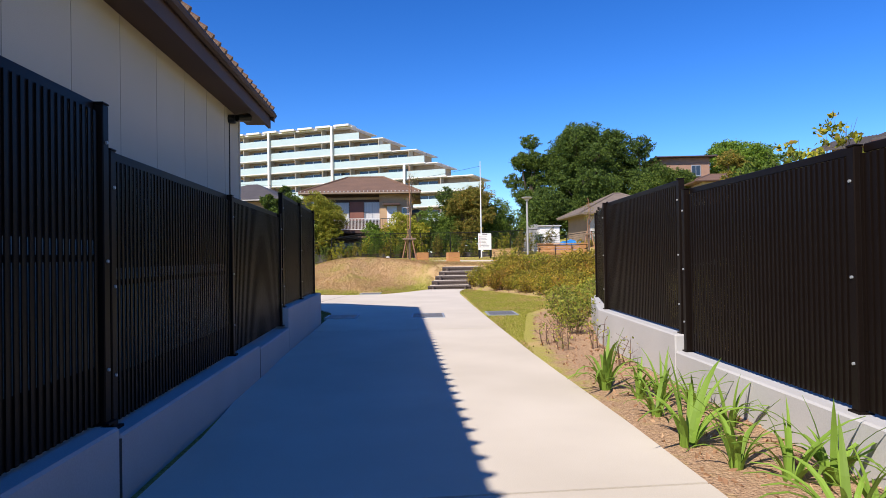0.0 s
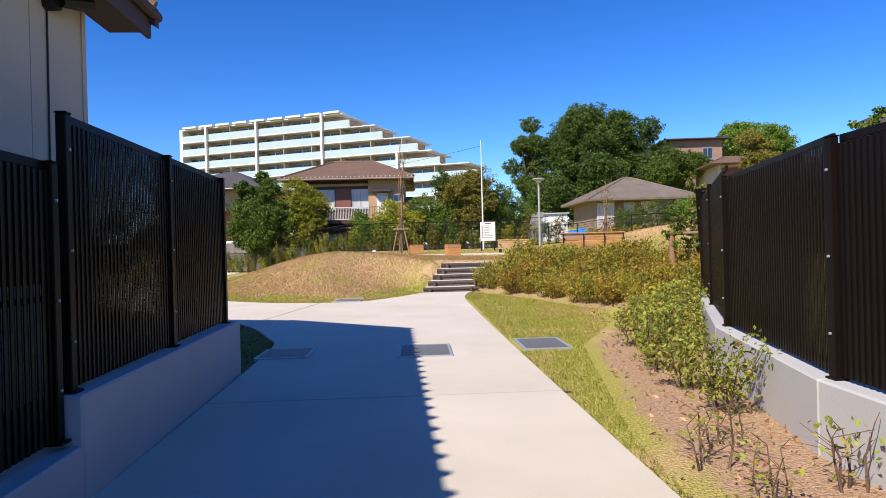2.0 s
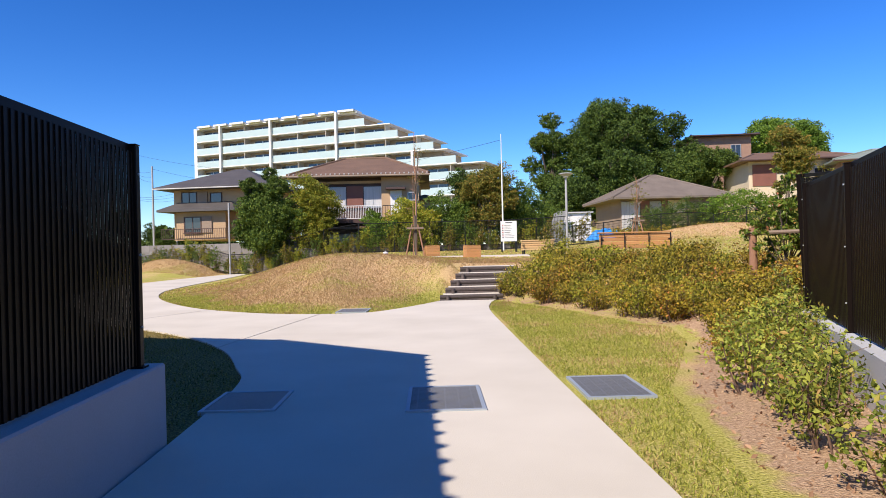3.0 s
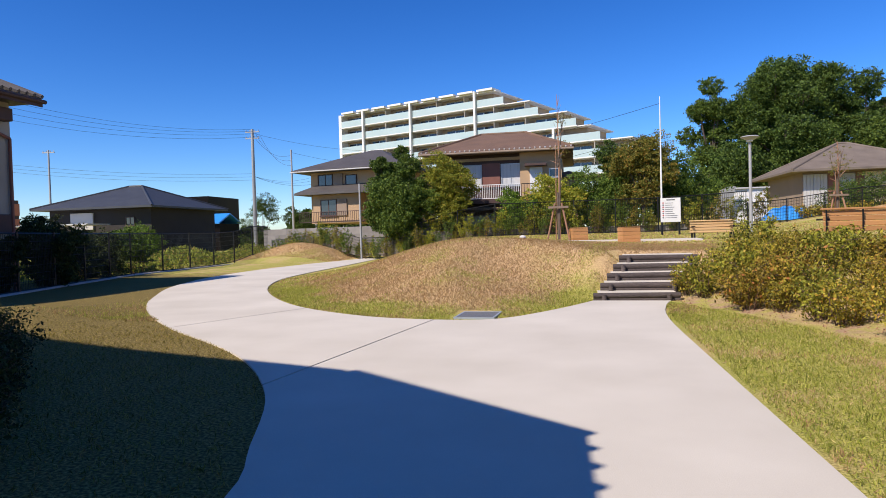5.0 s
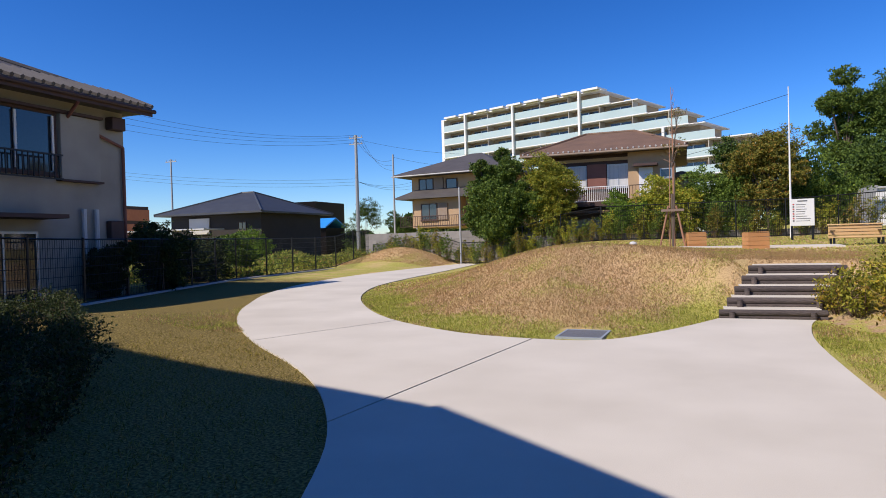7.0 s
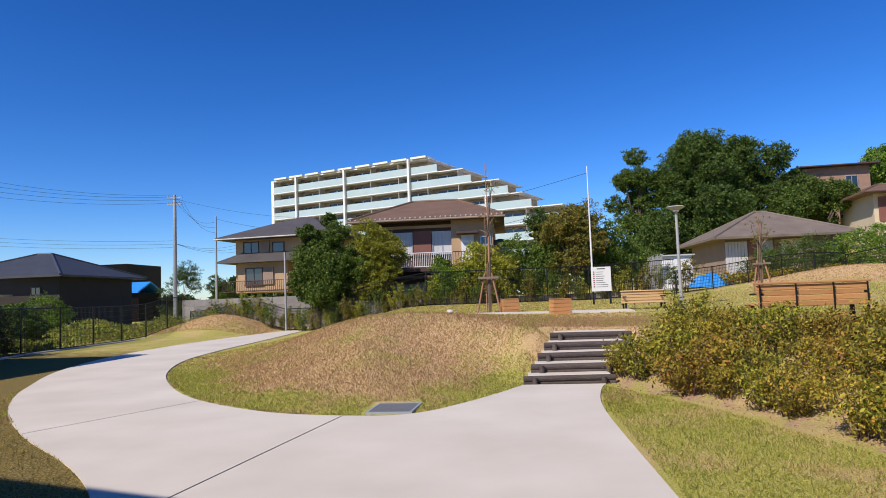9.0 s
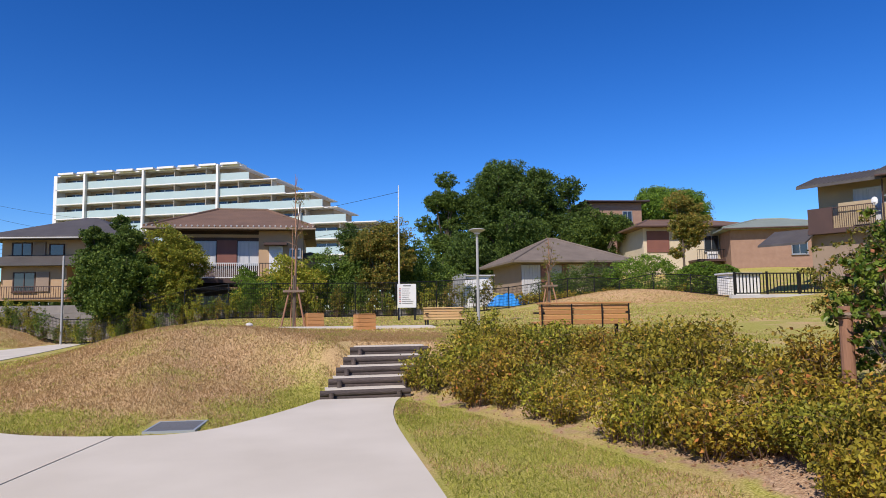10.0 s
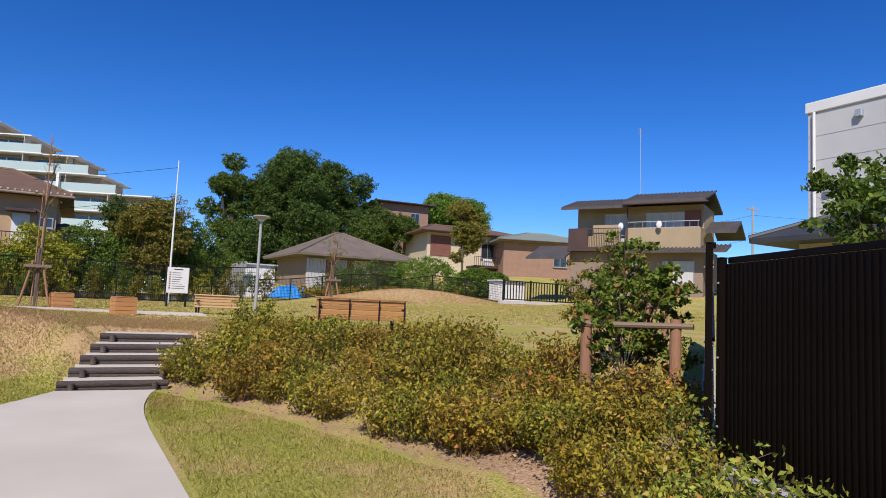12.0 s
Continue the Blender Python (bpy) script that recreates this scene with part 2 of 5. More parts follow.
    bp.inputs["Strength"].default_value, bp.inputs["Distance"].default_value = 0.8, 0.04
    l.new(blades.outputs[0], bp.inputs["Height"])
    l.new(bp.outputs[0], b.inputs["Normal"])
    return m


TURF = ground_mat()


# ---- helpers of the build ----
def part(name, bm, material, parent=None, label=""):
    """One mesh object from a bmesh (freed), under a thing or a part."""
    me = bpy.data.meshes.new(name)
    bm.to_mesh(me)
    bm.free()
    if material:
        me.materials.append(material)
    ob = new(name, me)
    if parent:
        ob.parent = parent
    return tagged(ob, label)


def box(bm, lo, hi, m=None, bevel=0.0):
    """A box between two corners, posed by m, with small chamfers."""
    lo, hi = Vector(lo), Vector(hi)
    g = bmesh.ops.create_cube(bm, size=1.0)
    bmesh.ops.transform(bm, verts=g["verts"], matrix=(m or Matrix()) @ Matrix.Translation((lo + hi) / 2) @ Matrix.Diagonal((*(hi - lo), 1)))
    if bevel:
        edges = list({e for v in g["verts"] for e in v.link_edges})
        bmesh.ops.bevel(bm, geom=edges, offset=bevel, segments=1, affect="EDGES")
    return bm


def boxed(lo, hi, m=None, bevel=0.0):
    return box(bmesh.new(), lo, hi, m, bevel)


def tube(bm, a, b, r0, r1=None, sides=8):
    """A tapered round bar from a to b."""
    a, b = Vector(a), Vector(b)
    turn = (b - a).to_track_quat("Z", "Y").to_matrix().to_4x4()
    bmesh.ops.create_cone(bm, cap_ends=True, segments=sides, radius1=r0, radius2=r0 if r1 is None else r1, depth=(b - a).length,
                          matrix=Matrix.Translation((a + b) / 2) @ turn)
    return bm


def tubed(a, b, r0, r1=None, sides=8):
    return tube(bmesh.new(), a, b, r0, r1, sides)


def empty(name, m, label, category, group="", kind=""):
    ob = new(name)
    ob.matrix_world = m
    return tagged(ob, label, category, group, kind)


def smooth(a, b, v):
    t = np.clip((v - a) / (b - a), 0, 1)
    return t * t * (3 - 2 * t)


# ---- the lie of the land ----
INNER = [(0.0, 11.9), (-0.4, 11.05), (-0.85, 10.25), (-1.35, 9.6), (-2.0, 9.45), (-3.4, 9.85), (-5.1, 11.2), (-6.6, 13.2), (-7.9, 15.6), (-8.9, 18.5), (-9.4, 22), (-9.8, 27), (-10.5, 34)]
BED = [(1.32, 12.0), (1.9, 10.8), (2.5, 9.4), (3.05, 7.3), (3.3, 6.0), (3.2, 5.0), (2.6, 3.6), (2.0, 2.3), (1.64, 0.2), (1.4, -1.2), (1.28, -3.2), (1.22, -7.0), (1.22, -14.0)]
RAISED = INNER[::-1] + BED[:6] + [(3.8, 3.9), (9.5, 6.0), (60, 5.5), (60, 60), (-10.5, 60)]
LEFT = [(-1.40, -14), (-1.47, -6.7), (-1.66, -3.9), (-1.84, 1.3), (-1.95, 3.1), (-2.22, 3.9), (-2.62, 4.9), (-3.12, 5.75), (-3.72, 6.55), (-4.55, 7.4), (-5.9, 8.6), (-7.4, 10.2), (-8.6, 11.8), (-9.5, 13.3), (-10.9, 16.0), (-12.0, 19.5), (-12.5, 23.5), (-12.3, 28.5), (-11.3, 35)]
RIGHT = [(1.2, -14), (1.2, -6.9), (1.07, -2.7), (0.98, 2.5), (0.94, 6.4), (0.94, 9.6), (1.12, 11.2), (1.32, 11.95)]
PAVED = LEFT + INNER[::-1] + RIGHT[::-1]
SOIL = BED + [(2.2, -14), (2.2, -1.7), (2.6, 0.5), (4.1, 4.3), (5.6, 6.2), (5.4, 8), (4.6, 9.6), (3.4, 11.2), (2.2, 12.9), (1.7, 13.2)]


def inside_and_distance(poly, x, y):
    """Whether points lie in a polygon, and how far they are from its edge."""
    inside, dist = np.zeros(x.shape, bool), np.full(x.shape, 1e9)
    for (ax, ay), (bx, by) in zip(poly, poly[1:] + poly[:1]):
        if ay != by:
            inside ^= ((ay > y) != (by > y)) & (x < (bx - ax) * (y - ay) / (by - ay) + ax)
        t = np.clip(((x - ax) * (bx - ax) + (y - ay) * (by - ay)) / ((bx - ax) ** 2 + (by - ay) ** 2), 0, 1)
        dist = np.minimum(dist, np.hypot(x - ax - t * (bx - ax), y - ay - t * (by - ay)))
    return inside, dist


def land(x, y):
    """Ground height, dryness and soil at places."""
    x, y = np.asarray(x, float), np.asarray(y, float)
    inside, d = inside_and_distance(RAISED, x, y)
    wide = np.interp(x, (-2, -0.3, 0.2, 1.6, 3), (5.2, 2.6, 1.55, 1.6, 2.2))
    top = np.interp(y, (5, 7, 13, 21, 30, 60), (0.42, 0.64, 0.73, 0.86, 1.0, 1.4))
    top = top + 0.036 * np.clip(x - 4, 0, 26) * smooth(5, 12, y) + 0.35 * np.exp(-((x + 3.2) / 3.4) ** 2 - ((y - 16.0) / 3.0) ** 2)
    top = top - 0.55 * smooth(-4, -9, x) * smooth(17, 23, y)
    z = np.where(inside, top * smooth(0, 1, d / wide), 0.0)
    run = y - 12.0
    on_steps = (x > -0.12 + 0.39 * run) & (x < 1.5 + 0.39 * run) & (run > -0.1) & (run < 1.75)
    beside = np.hypot(np.maximum(abs(x + 1.75) - 0.5, 0), np.maximum(abs(y - 9.85) - 0.55, 0))
    z = np.minimum(z, 0.02 + 1.1 * smooth(0, 3.0, beside) + 0.12 * beside)
    z = np.where(on_steps, np.minimum(z, np.clip(run * 0.40 - 0.06, 0, 0.70)), z)
    u, v = (x - 4.19) * 0.785 + (y - 4.7) * 0.62, (y - 4.7) * 0.785 - (x - 4.19) * 0.62
    z = np.maximum(z, (0.42 + 0.094 * np.clip(u, -1, 9)) * smooth(2.4, 0.2, v) * smooth(-1.2, -0.05, v) * smooth(-0.7, 0.4, u) * smooth(12, 6, u))
    z = z + 0.75 * np.exp(-((x - 16) / 4.6) ** 2 - ((y - 33.5) / 2.8) ** 2)
    z = z + 1.6 * smooth(32, 60, y) * smooth(2, 22, x) + 1.2 * smooth(22, 36, x) * smooth(14, 28, y)
    on, dp = inside_and_distance(PAVED, x, y)
    z = z + np.where(on, 0, smooth(0, 1.8, dp)) * (0.95 * np.exp(-((x + 14.9) / 2.5) ** 2 - ((y - 33.5) / 2.3) ** 2) + 0.2 * np.exp(-((x + 9.9) / 2.6) ** 2 - ((y - 9.0) / 2.2) ** 2))
    far = np.hypot(x, y - 20)
    z = z * (1 - smooth(150, 400, far))
    bed, db = inside_and_distance(SOIL, x, y)
    soil = np.where(bed, 0.7, 0.7 - db * 2.5) - 0.2 * smooth(5, 8, y) * bed
    mound = inside * smooth(2.4, 1.5, x - 0.3 * np.clip(y - 12, 0, 4)) * smooth(24, 20, y)
    dry = (mound * 0.8 * smooth(0.35, 1.6, d) + (1 - mound) * 0.13) * (1 - 0.6 * smooth(18, 22, y)) + 1.2 * np.exp(-((x - 16) / 4.6) ** 2 - ((y - 33.0) / 3.0) ** 2) \
        + np.exp(-((x + 14.9) / 2.4) ** 2 - ((y - 33.5) / 2.2) ** 2) + 0.7 * np.exp(-((x + 9.5) / 3.0) ** 2 - ((y - 8.6) / 2.2) ** 2)
    patch = np.sin(x * 2.1 + 1.3 * np.sin(y * 1.7)) * np.sin(y * 1.9 + 1.1 * np.sin(x * 1.3 + 2.0)) + 0.6 * np.sin(x * 5.3 + y * 3.1) * np.sin(y * 4.7 - x * 2.2)
    dry = dry + 0.36 * patch + 0.1
    return z, np.clip(dry, 0, 1.1), np.clip(soil, 0, 1)


def ground_z(x, y):
    return float(land(np.array([x]), np.array([y]))[0][0])


def sheet_z(x, y, step=0.3):
    """Height of the ground sheet, whose grid starts at (-24, -14), between its corners."""
    u, v = (x + 24) / step, (y + 14) / step
    i, j = np.floor(u), np.floor(v)
    u, v = u - i, v - j
    z = [land(-24 + (i + a) * step, -14 + (j + b) * step)[0] for a, b in ((0, 0), (1, 0), (0, 1), (1, 1))]
    return (z[0] * (1 - u) + z[1] * u) * (1 - v) + (z[2] * (1 - u) + z[3] * u) * v


def build_ground():
    def axis(a, b, step, reach):
        inner = np.arange(a, b + step / 2, step)
        outer = np.cumsum(1.5 * 1.28 ** np.arange(reach))
        return np.concatenate([(a - outer)[::-1], inner, b + outer])
    xs, ys = axis(-24, 34, 0.3, 26), axis(-14, 44, 0.3, 26)
    gx, gy = np.meshgrid(xs, ys)
    z, dry, soil = land(gx.ravel(), gy.ravel())
    verts = np.stack([gx.ravel(), gy.ravel(), z], 1)
    w, h = len(xs), len(ys)
    i = (np.arange(h - 1)[:, None] * w + np.arange(w - 1)[None, :]).ravel()
    faces = np.stack([i, i + 1, i + w + 1, i + w], 1)
    me = bpy.data.meshes.new("ground")
    me.from_pydata(verts.tolist(), [], faces.tolist())
    x, y = gx.ravel(), gy.ravel()
    # where the shade-darkened brown goes: low ground left of the path
    bare = smooth(-1.2, -1.9, x) * smooth(26, 18, y) * smooth(-19, -17, x) * ~inside_and_distance(RAISED, x, y)[0]
    for name, values in (("dry", dry), ("soil", soil), ("bare", bare)):
        me.attributes.new(name, "FLOAT", "POINT").data.foreach_set("value", values.astype(np.float32))
    me.polygons.foreach_set("use_smooth", [True] * len(faces))
    me.materials.append(TURF)
    tagged(new("ground", me), "sunburnt park turf with straw-coloured mounds and bare soil beds", "ground", kind="structure")


build_ground()

# concrete path in slabs


def rounded(points, steps=4):
    """A smooth line through the points."""
    out, p = [], [points[0]] + list(points) + [points[-1]]
    for a, b, c, d in zip(p, p[1:], p[2:], p[3:]):
        for k in range(steps):
            t = k / steps
            out.append(tuple(0.5 * (2 * b[j] + (c[j] - a[j]) * t + (2 * a[j] - 5 * b[j] + 4 * c[j] - d[j]) * t * t + (3 * b[j] - a[j] - 3 * c[j] + d[j]) * t ** 3) for j in (0, 1)))
    return out + [points[-1]]


def build_path():
    outline = rounded(LEFT) + rounded(INNER[::-1]) + rounded(RIGHT[::-1])[1:]
    bm = bmesh.new()
    bm.faces.new([bm.verts.new((x, y, 0.02)) for x, y in outline])
    holder = empty("path", Matrix(), "pale concrete footpath poured in large slabs", "path", kind="structure")
    for a, b in (((-1.8, -0.02), (1.1, 0.02)), ((-1.5, -6.95), (1.2, -6.75)), ((-2.87, 5.6), (-2.33, 9.29)), ((-5.93, 8.79), (-4.96, 10.85))):
        n = Vector((b[1] - a[1], a[0] - b[0], 0)).normalized()
        for side in (-0.011, 0.011):
            bmesh.ops.bisect_plane(bm, geom=bm.verts[:] + bm.edges[:] + bm.faces[:], plane_co=Vector((*a, 0)) + n * side, plane_no=n)
        strip = [q for q in bm.faces if abs((q.calc_center_bounds() - Vector((*a, 0.02))).dot(n)) < 0.006]
        bmesh.ops.delete(bm, geom=strip, context="FACES")
        ang = math.atan2(b[1] - a[1], b[0] - a[0])
        part("joint_filler", boxed((0, -0.02, -0.05), (math.hypot(b[0] - a[0], b[1] - a[1]), 0.02, 0.009), Matrix.Translation((*a, 0)) @ Matrix.Rotation(ang, 4, "Z")), CABLE, holder, "dark joint strip")
    for f in bm.faces[:]:
        slab = bmesh.new()
        g = slab.faces.new([slab.verts.new(v.co) for v in f.verts])
        if g.normal.z < 0:
            g.normal_flip()
        slab.normal_update()
        e = bmesh.ops.extrude_face_region(slab, geom=slab.faces[:])
        bmesh.ops.translate(slab, verts=[v for v in e["geom"] if isinstance(v, bmesh.types.BMVert)], vec=(0, 0, -0.08))
        slab.normal_update()
        bmesh.ops.recalc_face_normals(slab, faces=slab.faces[:])
        part("concrete_slab", slab, CONCRETE, holder)
    bm.free()


build_path()

# ---- low walls and the screen fences ----
def low_wall(name, a, b, top, wide=0.2, side=1, bottom=-0.15):
    """A straight upstand wall from a to b (its visible face), as thick as wide towards side."""
    a, b = Vector((*a, 0)), Vector((*b, 0))
    along = (b - a).normalized()
    back = Vector((-along.y, along.x, 0)) * side
    bm = bmesh.new()
    turn = Matrix(((along.x, back.x, 0, a.x), (along.y, back.y, 0, a.y), (0, 0, 1, 0), (0, 0, 0, 1)))
    box(bm, (0, 0, bottom), ((b - a).length, wide, top), turn, 0.012)
    bmesh.ops.recalc_face_normals(bm, faces=bm.faces[:])
    return tagged(part(name, bm, WALLCON), "pale grey cast concrete upstand wall", "wall", kind="structure")


def slat_mesh(high, half, low=0.0):
    bm = bmesh.new()
    box(bm, (-half, -0.003, low), (half, 0.003, high))
    me = bpy.data.meshes.new("slat")
    bm.to_mesh(me)
    bm.free()
    me.materials.append(BLACK)
    return me


def screen_fence(a, b, low, high, label, first=True, last=True, panel=1.95, half=0.0108, slots=False):
    """Dark slatted screen between posts, from a to b, standing on a wall."""
    a, b = Vector((*a, 0)), Vector((*b, 0))
    length, ang = (b - a).length, math.atan2(b.y - a.y, b.x - a.x)
    fence = empty("screen_fence", Matrix.Translation((a.x, a.y, low)) @ Matrix.Rotation(ang, 4, "Z"), label, "fence")
    tall = high - low
    count = max(1, round(length / panel))
    step = length / count
    face = slat_mesh(tall - 0.085, half)
    wide = 0.025 - half + 0.002
    grooves = [slat_mesh(tall - 0.085, wide)]
    if slots:
        grooves = [slat_mesh(0.17 * tall, wide), slat_mesh(0.55 * tall, wide * 0.62, 0.17 * tall), slat_mesh(tall - 0.085, wide, 0.55 * tall)]
    side = -1 if a.x > 0 else 1
    for k in range(count + 1):
        if (k == 0 and not first) or (k == count and not last):
            continue
        x = k * step
        bm = boxed((x - 0.03, -0.02, 0), (x + 0.03, 0.03, tall - 0.025), bevel=0.005)
        box(bm, (x - 0.045, -0.04, 0), (x + 0.045, 0.04, 0.012))
        box(bm, (x - 0.032, -0.024, tall - 0.025), (x + 0.032, 0.034, tall - 0.015), bevel=0.004)
        post = part("post", bm, BLACK, fence)
        for z in (0.25, 0.5 * tall, tall - 0.2):
            part("bolt", tubed((x, -0.028, z), (x, 0.04, z), 0.008, sides=6), STEEL, post)
    for k in range(count):
        x0, x1 = k * step + 0.035, (k + 1) * step - 0.035
        for z, h in ((0.05, 0.035), (0.5 * tall, 0.03), (tall - 0.06, 0.045)):
            part("rail", boxed((x0, min(side * 0.018, side * 0.04), z), (x1, max(side * 0.018, side * 0.04), z + h), bevel=0.003), BLACK, fence)
        n = int((x1 - x0) / 0.025)
        for j in range(n):
            for mesh in (grooves if j % 2 else (face,)):
                ob = new("slat", mesh)
                ob.parent = fence
                ob.location = (x0 + (j + 0.5) * (x1 - x0) / n, side * 0.007 * (j % 2), 0.02)
    return fence


LOWFENCE = "dark brown slatted metal screen fence on a concrete upstand"
low_wall("wall_left_low", (-1.36, -14), (-1.52, -6.79), 0.36, side=1)
low_wall("wall_left_mid", (-1.52, -6.77), (-1.64, -3.76), 0.32, side=1)
low_wall("wall_left_step", (-1.64, -3.74), (-1.731, -2.0), 0.29, side=1)
low_wall("wall_left_high", (-1.731, -2.0), (-1.86, 1.25), 0.53, side=1)
for x, y in ((-1.525, -6.78), (-1.645, -3.75)):
    tagged(part("wall_joint", boxed((x - 0.19, y - 0.012, -0.1), (x + 0.002, y + 0.012, 0.3)), CABLE), "dark expansion joint in the concrete upstand", "joint", kind="structure")
screen_fence((-1.47, -13.0), (-1.615, -6.74), 0.36, 1.86, LOWFENCE, slots=True)
screen_fence((-1.62, -6.66), (-1.82, -2.06), 0.32, 1.66, LOWFENCE, slots=True)
screen_fence((-1.825, -1.92), (-1.95, 1.08), 0.53, 1.92, LOWFENCE)
low_wall("wall_right_low", (1.98, -14), (1.98, -4.35), 0.28, side=-1)
low_wall("wall_right_high", (1.98, -4.35), (2.05, -1.7), 0.42, side=-1)
low_wall("wall_right_bend", (2.05, -1.7), (2.55, 0.6), 0.42, side=-1)
low_wall("wall_right_far", (2.55, 0.6), (4.12, 4.62), 0.42, side=-1)
away = low_wall("wall_right_away", (0, 0), (5.4, 0), 0.0, 0.13, side=-1, bottom=-0.9)
away.matrix_world = pose(4.19, 4.7, 0.5, 0, -5.4, math.degrees(math.atan2(3.3, 4.18)))
screen_fence((2.08, -13.0), (2.08, -4.39), 0.28, 1.66, LOWFENCE)
screen_fence((2.08, -4.29), (2.15, -1.72), 0.42, 1.76, LOWFENCE)
screen_fence((2.152, -1.71), (2.65, 0.57), 0.42, 1.78, LOWFENCE, first=False)
screen_fence((2.652, 0.58), (4.17, 4.48), 0.42, 1.88, LOWFENCE, first=False)
rising = screen_fence((0.05, 0), (5.35, 0), 0, 1.5, "dark brown slatted metal screen fence climbing beside the lawn")
rising.matrix_world = away.matrix_world @ pose(0.05, -0.075, 0)


# ---- roofs and houses ----
def prism(bm, rings):
    """Joins rings of points (same count) into a closed skin with end caps."""
    loops = [[bm.verts.new(p) for p in r] for r in rings]
    for a, b in zip(loops, loops[1:]):
        for k in range(len(a)):
            j = (k + 1) % len(a)
            bm.faces.new((a[k], a[j], b[j], b[k]))
    bm.faces.new(loops[0][::-1])
    bm.faces.new(loops[-1])
    return bm


def hip_roof(x0, x1, y0, y1, z, rise, thick=0.14, ridge=None):
    """A hipped roof over a rectangle at eave height z; ridge: its half length along x."""
    bm = bmesh.new()
    cx, cy = (x0 + x1) / 2, (y0 + y1) / 2
    r = max(0.05, (x1 - x0) / 2 - (y1 - y0) / 2) if ridge is None else ridge
    low = [bm.verts.new(p) for p in ((x0, y0, z), (x1, y0, z), (x1, y1, z), (x0, y1, z))]
    up = [bm.verts.new(p) for p in ((x0, y0, z + thick), (x1, y0, z + thick), (x1, y1, z + thick), (x0, y1, z + thick))]
    a, b = bm.verts.new((cx - r, cy, z + rise)), bm.verts.new((cx + r, cy, z + rise))
    bm.faces.new(low[::-1])
    for k in range(4):
        j = (k + 1) % 4
        bm.faces.new((low[k], low[j], up[j], up[k]))
    bm.faces.new((up[0], up[1], b, a))
    bm.faces.new((up[1], up[2], b))
    bm.faces.new((up[2], up[3], a, b))
    bm.faces.new((up[3], up[0], a))
    return bm


def ridge_caps(x0, x1, y0, y1, z, rise, thick=0.14, ridge=None, r=0.09):
    """Rounded tiles along ridge and hips of the same roof."""
    bm = bmesh.new()
    cx, cy = (x0 + x1) / 2, (y0 + y1) / 2
    q = max(0.05, (x1 - x0) / 2 - (y1 - y0) / 2) if ridge is None else ridge
    a, b = (cx - q, cy, z + rise), (cx + q, cy, z + rise)
    tube(bm, a, b, r)
    for p, e in (((x0, y0), a), ((x1, y0), b), ((x1, y1), b), ((x0, y1), a)):
        tube(bm, (*p, z + thick), e, r)
    return bm


def gable_roof(x0, x1, y0, y1, z, rise, thick=0.16):
    """Ridge along x."""
    cy = (y0 + y1) / 2
    ring = lambda x: [(x, y0, z), (x, cy, z + rise - thick), (x, y1, z), (x, y1, z + thick), (x, cy, z + rise), (x, y0, z + thick)]
    bm = prism(bmesh.new(), [ring(x0), ring(x1)])
    bmesh.ops.recalc_face_normals(bm, faces=bm.faces[:])
    return bm


def tile_rows(x0, x1, y0, z0, y1, z1, pitch, r=0.035):
    """Half-round tile rows running up a slope from (y0, z0) to (y1, z1)."""
    bm = bmesh.new()
    n = max(2, int((x1 - x0) / pitch))
    for k in range(n + 1):
        x = x0 + (x1 - x0) * k / n
        tube(bm, (x, y0, z0), (x, y1, z1), r, sides=5)
    return bm


def window(parent, x, z, w, h, y, panes=2, curtain=False, shutter=False, frame_mat=None, name="window"):
    """A framed window with panes on the wall plane y, facing -y."""
    fm = frame_mat or ALU
    bm = bmesh.new()
    t = 0.06
    for lo, hi in (((x, z), (x + w, z + t)), ((x, z + h - t), (x + w, z + h)), ((x, z + t), (x + t, z + h - t)), ((x + w - t, z + t), (x + w, z + h - t))):
        box(bm, (lo[0], y - 0.07, lo[1]), (hi[0], y + 0.02, hi[1]))
    win = part(name, bm, fm, parent)
    pw = (w - 2 * t) / panes
    for k in range(panes):
        px = x + t + k * pw
        part("pane", boxed((px, y - 0.03, z + t), (px + pw, y - 0.012, z + h - t)), CURTAIN if curtain else GLASS, win)
        if k:
            part("mullion", boxed((px - 0.025, y - 0.055, z + t), (px + 0.025, y - 0.03, z + h - t)), fm, win)
    part("sill", boxed((x - 0.05, y - 0.13, z - 0.05), (x + w + 0.05, y + 0.01, z)), fm, win)
    return win


def railing(parent, x0, x1, y, z, high, material, pitch=0.14, depth=0.0):
    bm = bmesh.new()
    for k in range(int((x1 - x0) / pitch) + 1):
        x = x0 + k * pitch
        box(bm, (x - 0.012, y - 0.012, z + 0.04), (x + 0.012, y + 0.012, z + high))
    box(bm, (x0, y - 0.025, z + high), (x1, y + 0.025, z + high + 0.04))
    box(bm, (x0, y - 0.02, z), (x1, y + 0.02, z + 0.04))
    return part("railing", bm, material, parent)


